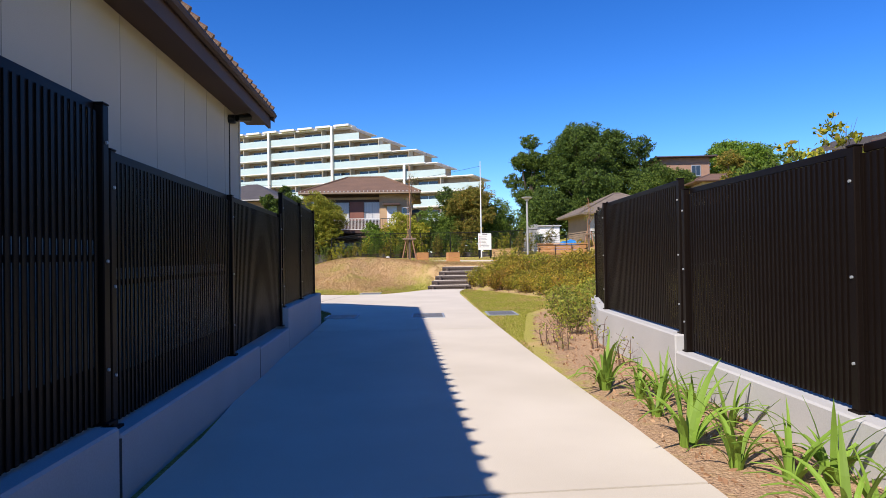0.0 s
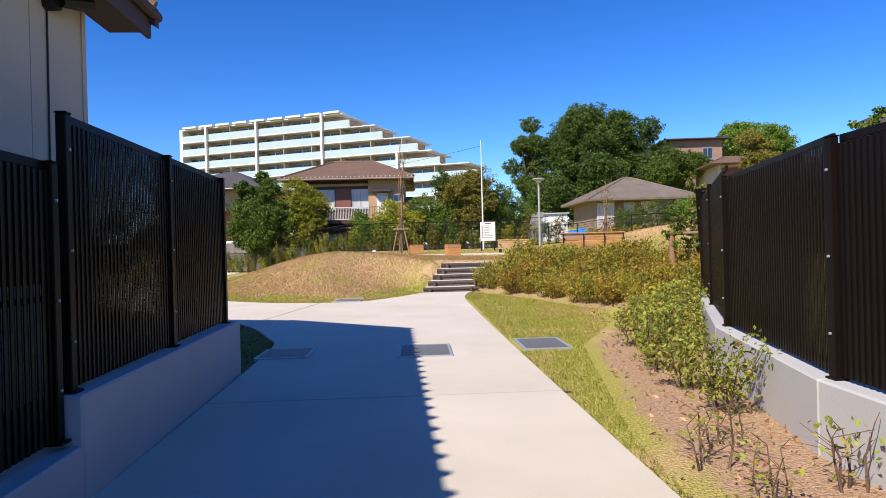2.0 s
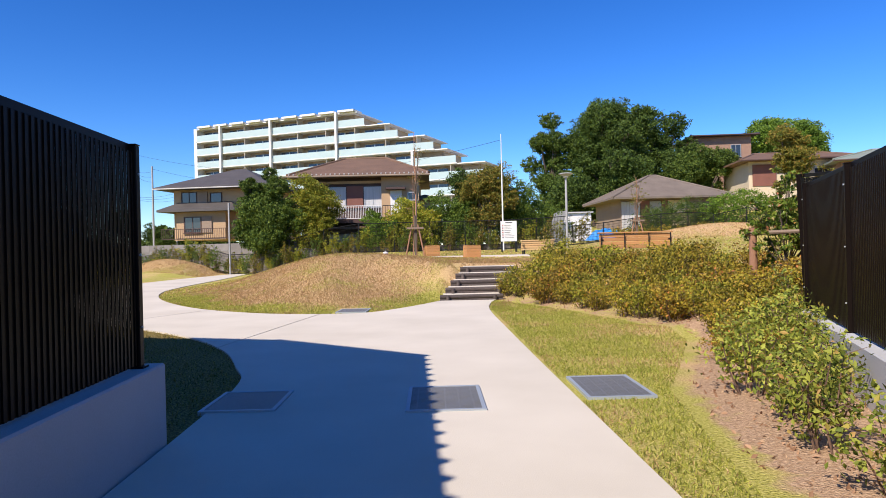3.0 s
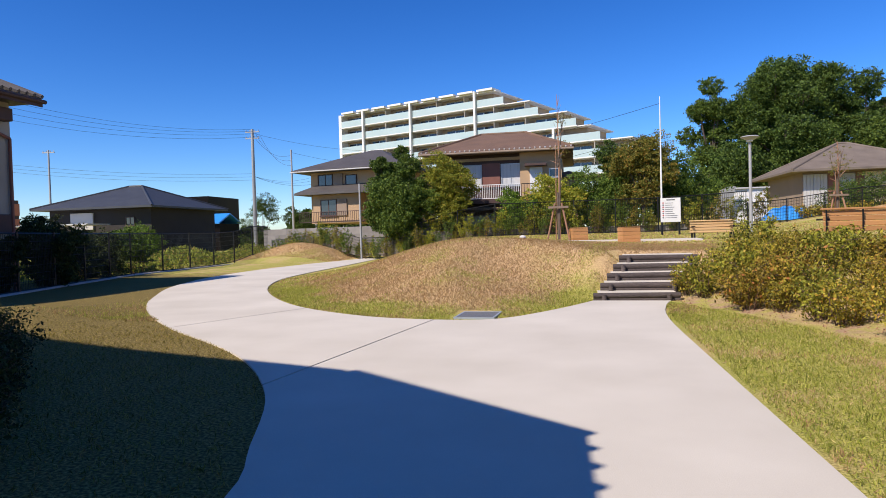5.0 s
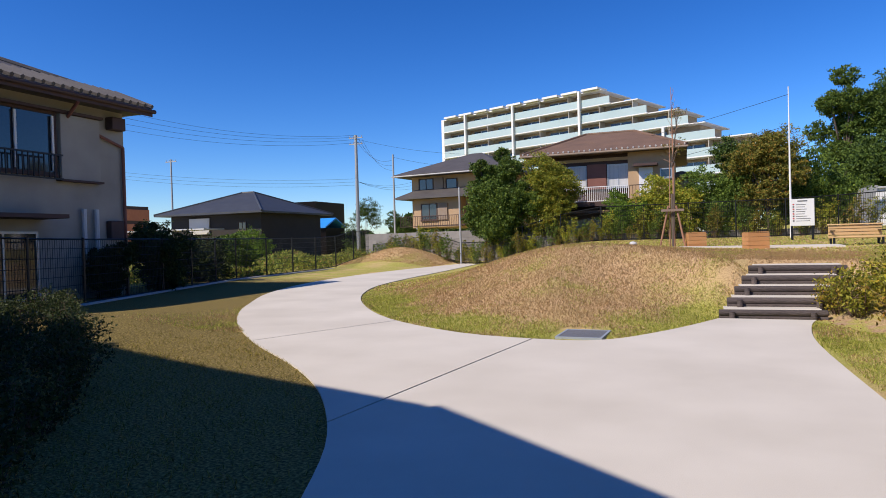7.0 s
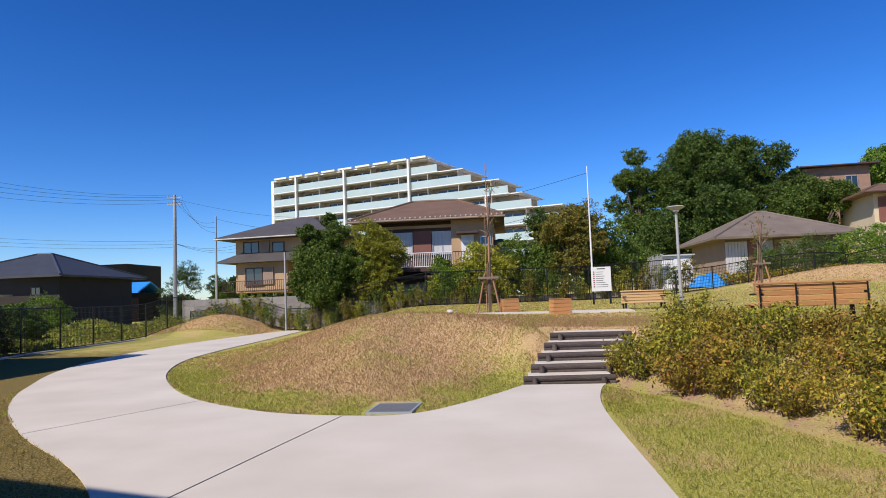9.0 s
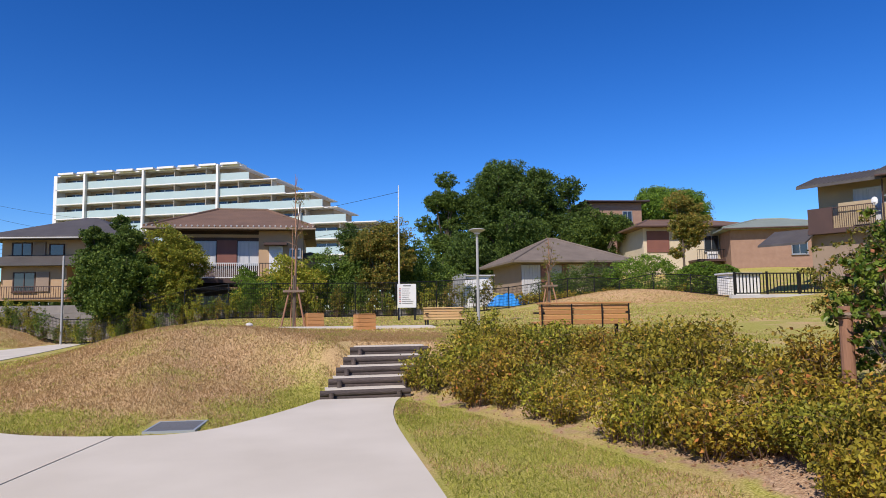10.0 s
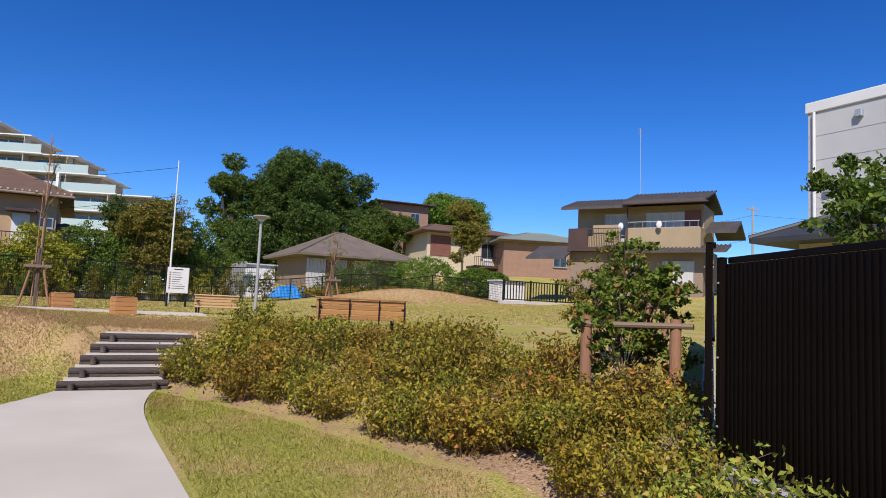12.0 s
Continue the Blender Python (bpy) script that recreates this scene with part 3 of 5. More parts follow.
def brown_house():
    h = empty("house", pose(-8.4, 37.5, 0.3), "two-storey ochre and dark brown house with a brown tiled hip roof", "house")
    part("wall", boxed((0.5, 0, 0), (7.5, 8, 2.75)), BROWNWOOD, h, "dark brown boarded lower wall")
    part("wall", boxed((0.5, 0.02, 2.75), (5.2, 8, 5.4)), BROWNWOOD, h, "dark brown boarded upper wall")
    part("wall", boxed((5.2, -0.3, 2.75), (7.5, 8, 5.4)), OCHRE, h, "ochre mortar upper wall")
    part("roof", hip_roof(-0.4, 8.15, -1.0, 9, 5.35, 1.75, ridge=1.4), ROOF_BROWN, h)
    part("ridge_tiles", ridge_caps(-0.4, 8.15, -1.0, 9, 5.35, 1.75, ridge=1.4), ROOF_BROWN, h)
    for k in range(31):
        part("eave_tile", tubed((-0.3 + 0.278 * k, -1.03, 5.5), (-0.3 + 0.278 * k, -0.93, 5.53), 0.045, sides=6), KERB, h)
    part("gutter", tubed((-0.45, -1.06, 5.38), (8.2, -1.06, 5.38), 0.06), TAN, h)
    part("fascia", boxed((0.5, -0.12, 5.0), (5.2, -0.02, 5.16)), OCHRE, h)
    bal = part("balcony", boxed((1.6, -1.0, 2.55), (5.3, 0, 2.8)), BROWNWOOD, h)
    railing(bal, 1.65, 5.25, -0.95, 2.8, 0.75, WHITEPAINT, 0.1)
    window(h, 1.9, 3.55, 1.1, 1.25, 0, 1, curtain=True)
    window(h, 4.1, 3.55, 1.15, 1.25, 0, 2, curtain=True)
    part("shutter", boxed((3.05, -0.1, 3.5), (4.05, 0, 4.85)), REDWOOD, h)
    part("door", boxed((5.75, -0.38, 3.0), (6.45, -0.3, 4.5)), WHITEPAINT, h)
    railing(h, 5.3, 7.4, -0.85, 2.8, 0.75, IRON, 0.16)
    part("landing", boxed((5.3, -0.95, 2.6), (7.5, -0.3, 2.8)), BROWNWOOD, h)
    part("canopy", boxed((5.5, -0.9, 4.55), (6.7, -0.3, 4.68)), BROWNWOOD, h)
    window(h, 6.8, 3.9, 0.6, 0.5, -0.3, 1)
    window(h, 1.9, 0.6, 2.2, 1.3, 0, 2, curtain=True)
    window(h, 4.6, 0.6, 1.6, 1.3, 0, 2)
    part("lean_to_roof", boxed((0.2, -1.2, 2.2), (5.2, 0.0, 2.32)), ROOF_BROWN, h)
    part("lean_to_roof", hip_roof(7.0, 8.7, 0, 4, 3.9, 0.5), ROOF_BROWN, h)
    part("side_wall", boxed((7.5, 0.4, 0), (8.3, 3.6, 3.92)), OCHRE, h)


def beige_house():
    h = empty("house", pose(-19.2, 45, 0.0, 0, 0, -8), "two-storey ochre house with grey tiled roofs above a retaining wall", "house")
    part("wall", boxed((0.3, 0, 2.2), (7, 8, 5.9)), OCHRE, h)
    part("wall", boxed((0.9, -0.8, 2.2), (4.6, 0, 4.3)), OCHRE, h)
    part("roof", hip_roof(-0.7, 8, -1, 9, 5.85, 1.9, ridge=0.4), ROOF_GREY, h)
    part("gutter", tubed((-0.75, -1.05, 5.88), (8, -1.05, 5.88), 0.045), KERB, h)
    part("porch_roof", hip_roof(-0.2, 5.6, -1.5, 1.5, 4.2, 0.75, ridge=2), ROOF_GREY, h)
    window(h, 0.9, 4.75, 1.2, 0.95, 0, 2, frame_mat=BROWNWOOD)
    part("shutter", boxed((2.15, -0.1, 4.75), (2.9, 0, 5.7)), TAN, h)
    window(h, 3.1, 4.7, 0.9, 0.9, 0, 1, frame_mat=BROWNWOOD)
    window(h, 1.5, 2.7, 1.3, 1.15, -0.8, 2, frame_mat=BROWNWOOD)
    part("shutter", boxed((2.85, -0.9, 2.7), (3.6, -0.8, 3.85)), TAN, h)
    railing(h, 0.1, 5.2, -1.4, 2.25, 0.7, BROWNWOOD)


def dark_house():
    h = empty("house", pose(-41.6, 45, -0.3), "single-storey dark house with a slate hip roof", "house")
    part("wall", boxed((0.6, 0, 0), (9.6, 9, 4.2)), DARKWALL, h)
    part("roof", hip_roof(-0.3, 10.4, -1, 10, 4.15, 2.1, ridge=0.6), ROOF_DARK, h)
    part("ridge_tiles", ridge_caps(-0.3, 10.4, -1, 10, 4.15, 2.1, ridge=0.6), ROOF_DARK, h)
    part("shutter_box", boxed((2.6, -0.15, 2.6), (4.6, 0, 3.9)), GREYPANEL, h)
    window(h, 7.4, 2.8, 0.8, 0.7, 0, 2, frame_mat=BROWNWOOD)
    part("carport_roof", boxed((-3, -3, 2.9), (6.5, -0.6, 3.0)), GREYPANEL, h)


def flat_house():
    h = empty("house", pose(-48.8, 70, 0), "white and black box-shaped house with a flat roof", "house")
    part("wall", boxed((0, 0, 0), (4.2, 7, 5.9)), WHITEPAINT, h)
    part("wall", boxed((3.3, -1.0, 0), (7.2, 6, 6.3)), BLACK, h)
    part("roof", boxed((-0.1, -0.1, 5.9), (3.3, 7, 6.1)), BLACK, h)
    window(h, 0.5, 4.4, 1.2, 0.9, 0, 2)
    window(h, 3.4, 4.2, 0.8, 0.9, -1.0, 1)
    s2 = empty("shed", pose(-43.0, 66, 0), "dark shed with a blue sheet roof", "shed")
    part("wall", boxed((0, 0, 0), (4.5, 4, 3.0)), BLACK, s2)
    part("roof", gable_roof(-0.2, 4.7, -0.4, 4.4, 3.0, 1.2), BLUE, s2)


def hip_house():
    h = empty("house", pose(12.4, 46, 1.55), "low house with a weathered brown hip roof and patched sheet walls", "house")
    part("wall", boxed((1.7, 0, 0), (9.2, 7.5, 3.0)), TAN, h)
    part("roof", hip_roof(0.8, 10.0, -1, 8.5, 2.95, 2.15, ridge=0.3), ROOF_WORN, h)
    part("ridge_tiles", ridge_caps(0.8, 10.0, -1, 8.5, 2.95, 2.15, ridge=0.3), ROOF_WORN, h)
    for k in range(7):
        part("sheet", boxed((1.75 + 0.2 * k, -0.06, 0.2), (1.93 + 0.2 * k, 0, 2.8)), GREYPANEL, h)
    part("door", boxed((3.2, -0.06, 0.2), (3.85, 0, 2.85)), REDWOOD, h)
    part("sheet", boxed((3.9, -0.06, 0.2), (4.75, 0, 2.8)), GREYPOLE, h)
    part("door", boxed((4.8, -0.06, 0.2), (5.25, 0, 2.85)), REDWOOD, h)
    part("wall_panel", boxed((5.3, -0.06, 0.2), (6.6, 0, 2.85)), CREAM, h)
    part("side_roof", boxed((6.6, -2.2, 2.0), (9.8, -0.1, 2.12)), ROOF_WORN, h)


def park_side_house():
    """Two-storey house whose long balcony front looks over the lawn."""
    h = empty("house", pose(25.4, 33.2, 2.45, 0, 0, -61) @ Matrix.Translation((0.9, 0, 0)) @ Matrix.Diagonal((0.72, 1, 1, 1)), "two-storey cream and brown house with a grey tiled roof and balcony", "house")
    part("wall", boxed((0.6, 0, 0), (11.2, 4.6, 2.75)), TAN, h)
    part("wall", boxed((0.8, 0.9, 2.75), (11.0, 4.2, 5.3)), PALE_OCHRE, h)
    part("wall", boxed((5.3, 0, 2.75), (11.0, 0.9, 3.9)), PALE_OCHRE, h, "cream balcony parapet")
    part("roof", gable_roof(0.0, 5.6, -0.5, 4.9, 5.05, 0.95), ROOF_GREY, h)
    part("roof", gable_roof(5.3, 11.5, -0.7, 5.1, 5.25, 1.0), ROOF_GREY, h)
    part("roof_tiles", tile_rows(0.1, 5.3, -0.5, 5.2, 2.2, 6.0, 0.3, 0.06), ROOF_GREY, h)
    part("roof_tiles", tile_rows(5.4, 11.6, -0.7, 5.4, 2.2, 6.25, 0.3, 0.06), ROOF_GREY, h)
    part("lower_roof", prism(bmesh.new(), [[(x, -1.0, 2.4), (x, 0.9, 2.9), (x, 0.9, 3.0), (x, -1.0, 2.5)] for x in (4.6, 13.0)]), ROOF_GREY, h)
    part("lower_tiles", tile_rows(4.7, 12.9, -1.0, 2.5, 0.88, 3.0, 0.3, 0.06), ROOF_GREY, h)
    part("lower_roof", prism(bmesh.new(), [[(x, -1.6, 2.0), (x, 0.6, 2.9), (x, 0.6, 3.0), (x, -1.6, 2.1)] for x in (-2.4, 1.0)]), ROOF_GREY, h)
    part("roof_end", gable_roof(11.2, 13.4, 0.5, 4.5, 3.6, 0.9), ROOF_GREY, h)
    bal = part("balcony", boxed((0.7, -0.6, 2.55), (5.2, 0.9, 2.75)), BROWNWOOD, h)
    part("screen", boxed((0.75, -0.58, 2.75), (2.4, -0.5, 3.9)), BROWNWOOD, bal)
    railing(bal, 2.45, 5.15, -0.55, 2.75, 1.1, BROWNWOOD)
    part("washing", boxed((2.7, -0.3, 2.9), (5.0, -0.25, 4.1)), PALE_OCHRE, bal)
    window(h, 3.2, 3.0, 1.8, 1.9, 0.9, 2, curtain=True)
    window(h, 6.6, 3.5, 3.0, 1.4, 0.9, 3, curtain=True)
    part("shutter", boxed((9.6, 0.78, 3.5), (10.8, 0.9, 4.95)), REDWOOD, h)
    railing(h, 5.4, 10.9, 0.05, 3.9, 0.35, STEEL, 0.6)
    window(h, 8.2, 0.7, 2.4, 1.3, 0, 2, curtain=True)
    part("gutter", tubed((5.3, -0.76, 5.2), (11.7, -0.76, 5.2), 0.06), BROWNWOOD, h)
    part("downpipe", tubed((5.45, -0.1, 5.1), (5.45, -0.1, 0.0), 0.05), BROWNWOOD, h)
    for x, z in ((5.0, 4.0), (8.0, 4.05)):
        bm = bmesh.new()
        bmesh.ops.create_uvsphere(bm, u_segments=12, v_segments=6, radius=0.22, matrix=Matrix.Translation((x, -0.3, z)) @ Matrix.Diagonal((1, 0.25, 1, 1)))
        dish = part("satellite_dish", bm, WHITEPAINT, h)
        part("arm", tubed((x, -0.3, z - 0.25), (x, 0.05, z - 0.35), 0.02), STEEL, dish)
    bm = tubed((5.6, 2.2, 6.3), (5.5, 2.2, 10.4), 0.03)
    for k in range(5):
        tube(bm, (5.3, 2.2, 9.9 + 0.12 * k), (5.7, 2.2, 9.9 + 0.12 * k), 0.01, sides=4)
    part("antenna", bm, STEEL, h)


def apartment_block():
    """Seven white-banded floors of balconies that step down at one end."""
    h = empty("apartment_building", pose(-52.6, 144, 0, 0, 0, -22.7), "white apartment block with pale green glass balconies stepping down", "apartment building")
    ends = [40.7, 48.0, 55.5, 60.0, 67.5, 68.5, 69.0, 69.5]
    for k, end in enumerate(ends):
        z = 29.0 - 2.95 * (k + 1)
        part("back_wall", boxed((0.4, 2.2, z), (end - 1.2, 12, z + 2.75)), BALBACK, h)
        part("slab", boxed((0, 0.14, z + 2.72), (end + 0.3, 12, z + 2.9)), WHITEPAINT, h)
        bal = part("balcony", boxed((0, 0, z - 0.13), (end + (2.2 if k < 5 else 0), 0.13, z + 0.06)), WHITEPAINT, h)
        part("balustrade", boxed((0.1, 0.02, z + 0.06), (end + (2.0 if k < 5 else 0), 0.08, z + 1.42)), BALGLASS, bal)
        n = int(end / 6.8)
        for j in range(n):
            x = 1.0 + j * 6.8
            w = part("window", boxed((x, 2.05, z + 0.1), (x + 4.2, 2.2, z + 2.2)), GLASS, h)
            part("frame", boxed((x + 2.0, 2.0, z + 0.1), (x + 2.2, 2.05, z + 2.2)), ALU, w)
            part("partition", boxed((x + 5.4, 0.15, z), (x + 5.5, 2.2, z + 2.7)), MORTAR, h)
    for x, top in ((7.0, 29.2), (20.2, 29.2), (36.2, 29.2), (53.0, 20.0)):
        part("fin", boxed((x, -0.6, 0), (x + 0.42, 0.0, top)), WHITEPAINT, h)
    for k in range(9):
        part("roof_panel", boxed((1 + k * 4.5, -0.6, 29.02), (4.6 + k * 4.5, 3, 29.4)), WHITEPAINT, h)
    part("end_wall", boxed((-0.4, 0, 0), (0.4, 12, 29)), WHITEPAINT, h)


brown_house()
beige_house()
dark_house()
flat_house()
hip_house()
park_side_house()
apartment_block()


def corner_house():
    """The mortar house beside the path, whose eave shades it."""
    h = empty("house", pose(-3.08, 0.85, -0.1, 0, 0, 2.1), "beige mortar house with a brown tiled eave beside the path", "house")
    part("wall", boxed((-12, -16, 0), (0, 0, 3.55)), MORTAR, h)
    ring = lambda y: [(0.36, y, 3.64), (-3.15, y, 5.85), (-12, y, 9.08), (-12, y, 9.23), (-3.2, y, 6.0), (0.4, y, 3.78)]
    bm = prism(bmesh.new(), [ring(-17), ring(0.6)])
    bmesh.ops.recalc_face_normals(bm, faces=bm.faces[:])
    part("roof", bm, ROOF_BROWN, h)
    bm = prism(bmesh.new(), [[(-3.3, y, 3.55), (-3.3, y, 5.86), (-12, y, 9.04), (-12, y, 3.55)] for y in (-16, 0)])
    bmesh.ops.recalc_face_normals(bm, faces=bm.faces[:])
    part("upper_wall", bm, MORTAR, h)
    part("soffit", boxed((0, -17, 3.5), (0.36, 0.55, 3.62)), BROWNWOOD, h)
    part("fascia", boxed((0.36, -17, 3.44), (0.40, 0.55, 3.68)), BROWNWOOD, h)
    part("bargeboard", prism(bmesh.new(), [[(0.46, y, 3.55), (0.46, y, 3.74), (-3.1, y, 5.93), (-3.1, y, 5.74)] for y in (0.5, 0.6)]), BROWNWOOD, h)
    part("gutter", tubed((0.44, -17, 3.67), (0.44, 0.62, 3.67), 0.055), BROWNWOOD, h)
    bm = bmesh.new()
    for k in range(60):
        y = 0.55 - k * 0.28
        tube(bm, (0.45, y, 3.775), (-3.1, y, 6.01), 0.04, sides=6)
    part("roof_tiles", bm, ROOF_BROWN, h)
    for k in range(12):
        part("board_joint", boxed((0.0, -0.9 - k * 0.91, 0.1), (0.003, -0.895 - k * 0.91, 3.5)), MORTAR_GREY, h)
    part("corner_trim", boxed((-0.06, -0.06, 0), (0.012, 0.012, 3.5)), MORTAR, h)
    lamp = part("wall_lamp", tubed((0.0, -0.65, 3.35), (0.1, -0.65, 3.35), 0.07), IRON, h)
    part("lamp_head", tubed((0.12, -0.65, 3.36), (0.24, -0.42, 3.42), 0.05, 0.075), IRON, lamp)
    part("cable", tubed((0.01, -0.65, 3.3), (0.01, -0.67, 1.6), 0.008), CABLE, lamp)


corner_house()


def garden_house():
    """Two-storey mortar house on the far side of the lawn's shaded corner; its gable end and long front face the park."""
    h = empty("house", pose(-15.6, 15.85, -0.2, 0, 0, 90), "stained two-storey mortar house with a grey tiled roof", "house")
    part("wall", boxed((-14, 0, 0), (0, 7, 5.4)), MORTAR_GREY, h)
    part("roof", hip_roof(-15, 0.35, -0.75, 7.8, 5.4, 1.9, ridge=4.0), ROOF_GREY, h)
    part("roof_tiling", tile_rows(-14.9, 0.32, -0.8, 5.58, 0.6, 6.14, 0.26, 0.06), ROOF_GREY, h)
    part("ridge_tiles", ridge_caps(-15, 0.35, -0.75, 7.8, 5.4, 1.9, ridge=4.0), ROOF_GREY, h)
    part("gutter", tubed((-15, -0.82, 5.44), (0.4, -0.82, 5.44), 0.06), BROWNWOOD, h)
    part("fascia", boxed((-15, -0.78, 5.3), (0.35, -0.74, 5.42)), BROWNWOOD, h)
    win = window(h, -6.6, 3.45, 4.4, 1.6, 0, 4, frame_mat=BROWNWOOD)
    part("screen", boxed((-3.35, -0.1, 3.55), (-3.29, -0.06, 4.95)), WHITEPAINT, win)
    part("screen", boxed((-2.35, -0.1, 3.55), (-2.29, -0.06, 4.95)), WHITEPAINT, win)
    part("lintel", boxed((-7, -0.25, 5.05), (-0.9, 0, 5.12)), BROWNWOOD, h)
    box_part = part("shutter_box", boxed((-2.15, -0.16, 3.35), (-0.95, 0, 5.04), bevel=0.01), MORTAR_GREY, h)
    part("ledge", boxed((-2.2, -0.22, 3.3), (-0.9, 0.0, 3.35)), BROWNWOOD, box_part)
    part("vent_hood", boxed((-0.62, -0.28, 4.85), (-0.15, 0, 5.2), bevel=0.02), BROWNWOOD, h)
    part("downpipe", tubed((-2.1, -0.75, 5.3), (-1.9, -0.08, 4.95), 0.045), REDWOOD, h)
    part("downpipe", tubed((-1.9, -0.08, 4.95), (-0.1, -0.08, 4.4), 0.045), REDWOOD, h)
    part("downpipe", tubed((-0.1, -0.08, 4.4), (-0.1, -0.08, 0), 0.045), REDWOOD, h)
    railing(h, -6.6, -2.3, -0.38, 3.3, 0.6, IRON)
    win = window(h, -5.4, 0.3, 2.6, 1.7, 0, 3, frame_mat=ALU)
    part("canopy", boxed((-6.4, -0.9, 2.3), (-2.6, 0, 2.4)), BROWNWOOD, h)
    for x in (-1.5, -1.1):
        part("flue", tubed((x, -0.12, 1.4), (x, -0.12, 2.6), 0.06), RUBBER, h)
    part("meter_box", boxed((-0.7, -0.2, 1.8), (-0.25, 0, 2.3), bevel=0.02), BROWNWOOD, h)


garden_house()


# ---- steps, furniture and fittings of the park ----
def log_step(k):
    x, y, z = 0.07 + 0.135 * k, 12.0 + 0.37 * k, 0.148 * k
    step = empty("log_step", pose(x, y, z), "dark charred log step with a pale concrete tread", "step", "log steps")
    rng = random.Random(k)
    for name, dz, r in (("top_log", 0.088, 0.05), ("lower_log", 0.012, 0.04)):
        bm = tubed((-0.06, 0.03, dz), (1.40, 0.03 + rng.uniform(-0.01, 0.01), dz + rng.uniform(-0.008, 0.008)), r, r * 0.95, 16)
        bmesh.ops.bevel(bm, geom=[e for e in bm.edges if len(e.link_faces) == 2 and any(len(f.verts) > 6 for f in e.link_faces)], offset=0.01, segments=1, affect="EDGES")
        part(name, bm, LOG, step)
    for px in (0.12, 1.2):
        part("peg", tubed((px, -0.06, -0.1), (px, -0.06, 0.115), 0.044, 0.04, 12), LOG, step)
    part("tread", boxed((0.02, 0.05, -0.1), (1.32, 0.44, 0.147), bevel=0.006), CONCRETE, step)


for k in range(5):
    log_step(k)


def bench(m, pale=False, length=1.72):
    """Timber bench with backrest; its back looks along -y."""
    t = TIMBER_PALE if pale else TIMBER
    b = empty("park_bench", m, ("pale" if pale else "honey-brown") + " timber slat park bench with a black steel frame", "bench", "park benches")
    for k in range(4):
        part("back_slat", boxed((0, -0.01 + 0.016 * (k - 1), 0.36 + 0.088 * k), (length, 0.02 + 0.016 * (k - 1), 0.44 + 0.088 * k), bevel=0.006), t, b)
    part("top_rail", boxed((-0.02, -0.02, 0.715), (length + 0.02, 0.09, 0.75), bevel=0.008), t, b)
    for k in range(4):
        part("seat_slat", boxed((0, 0.08 + 0.1 * k, 0.38), (length, 0.165 + 0.1 * k, 0.41), bevel=0.006), t, b)
    for x in (0.02, length / 3, 2 * length / 3, length - 0.06):
        part("back_bracket", boxed((x, -0.045, 0.30), (x + 0.022, -0.03, 0.72)), IRON, b)
    for x in (0.05, length - 0.09):
        leg = part("leg", boxed((x, -0.03, 0.0), (x + 0.05, 0.02, 0.36), bevel=0.004), IRON, b)
        part("foot", boxed((x, 0.02, 0.0), (x + 0.05, 0.45, 0.04)), IRON, leg)
        part("leg", boxed((x, 0.40, 0.04), (x + 0.05, 0.45, 0.38)), IRON, b)
        part("armrest", boxed((x, 0.0, 0.55), (x + 0.05, 0.45, 0.58)), IRON, b)
    return b


bench(pose(3.76, 12.2, ground_z(4.6, 12.4) + 0.0, 0, 0, 1.5))
bench(pose(4.45, 21.6, ground_z(3.8, 21.4) - 0.18, 0, 0, 180), True, 1.25)


def timber_stool(x, y, w, high, z):
    st = empty("timber_planter", pose(x, y, z, 0, 0, 12), "square planter box of stacked honey timber boards", "planter", "timber boxes")
    for k in range(4):
        h0, h1 = high * k / 4, high * (k + 1) / 4 - 0.008
        part("board", boxed((0, 0, h0), (w, 0.03, h1), bevel=0.003), TIMBER, st)
        part("board", boxed((w - 0.03, 0.03, h0), (w, w - 0.03, h1), bevel=0.003), TIMBER, st)
        part("board", boxed((0, 0.03, h0), (0.03, w - 0.03, h1), bevel=0.003), TIMBER, st)
        part("board", boxed((0, w - 0.03, h0), (w, w, h1), bevel=0.003), TIMBER, st)
    part("lid", boxed((0.01, 0.01, high), (w - 0.01, w - 0.01, high + 0.02), bevel=0.004), TIMBER, st)


timber_stool(1.02, 19.1, 0.5, 0.42, ground_z(1.25, 19.3))
timber_stool(-0.35, 21.6, 0.5, 0.42, ground_z(-0.1, 21.8))


def notice_board():
    z = ground_z(3.3, 26.5)
    b = empty("notice_board", pose(2.98, 26.5, z), "white park rules notice board on two black posts", "sign")
    for x in (0.03, 0.66):
        part("post", boxed((x - 0.035, 0.01, -0.1), (x + 0.035, 0.07, 2.36 - z), bevel=0.005), IRON, b)
    top, low = 2.36 - z, 1.44 - z
    face = part("panel", boxed((-0.02, -0.02, low), (0.71, 0.008, top), bevel=0.004), WHITEPAINT, b)
    part("title_bar", boxed((0.2, -0.026, top - 0.09), (0.5, -0.021, top - 0.055)), INK, face)
    rng = random.Random(4)
    for k in range(8):
        zz = top - 0.2 - k * 0.08
        part("text_line", boxed((0.15, -0.026, zz), (0.15 + rng.uniform(0.25, 0.46), -0.021, zz + 0.014)), INK, face)
        part("symbol", boxed((0.05, -0.026, zz - 0.008), (0.1, -0.021, zz + 0.035)), REDINK if k % 2 == 0 else INK, face)


notice_board()


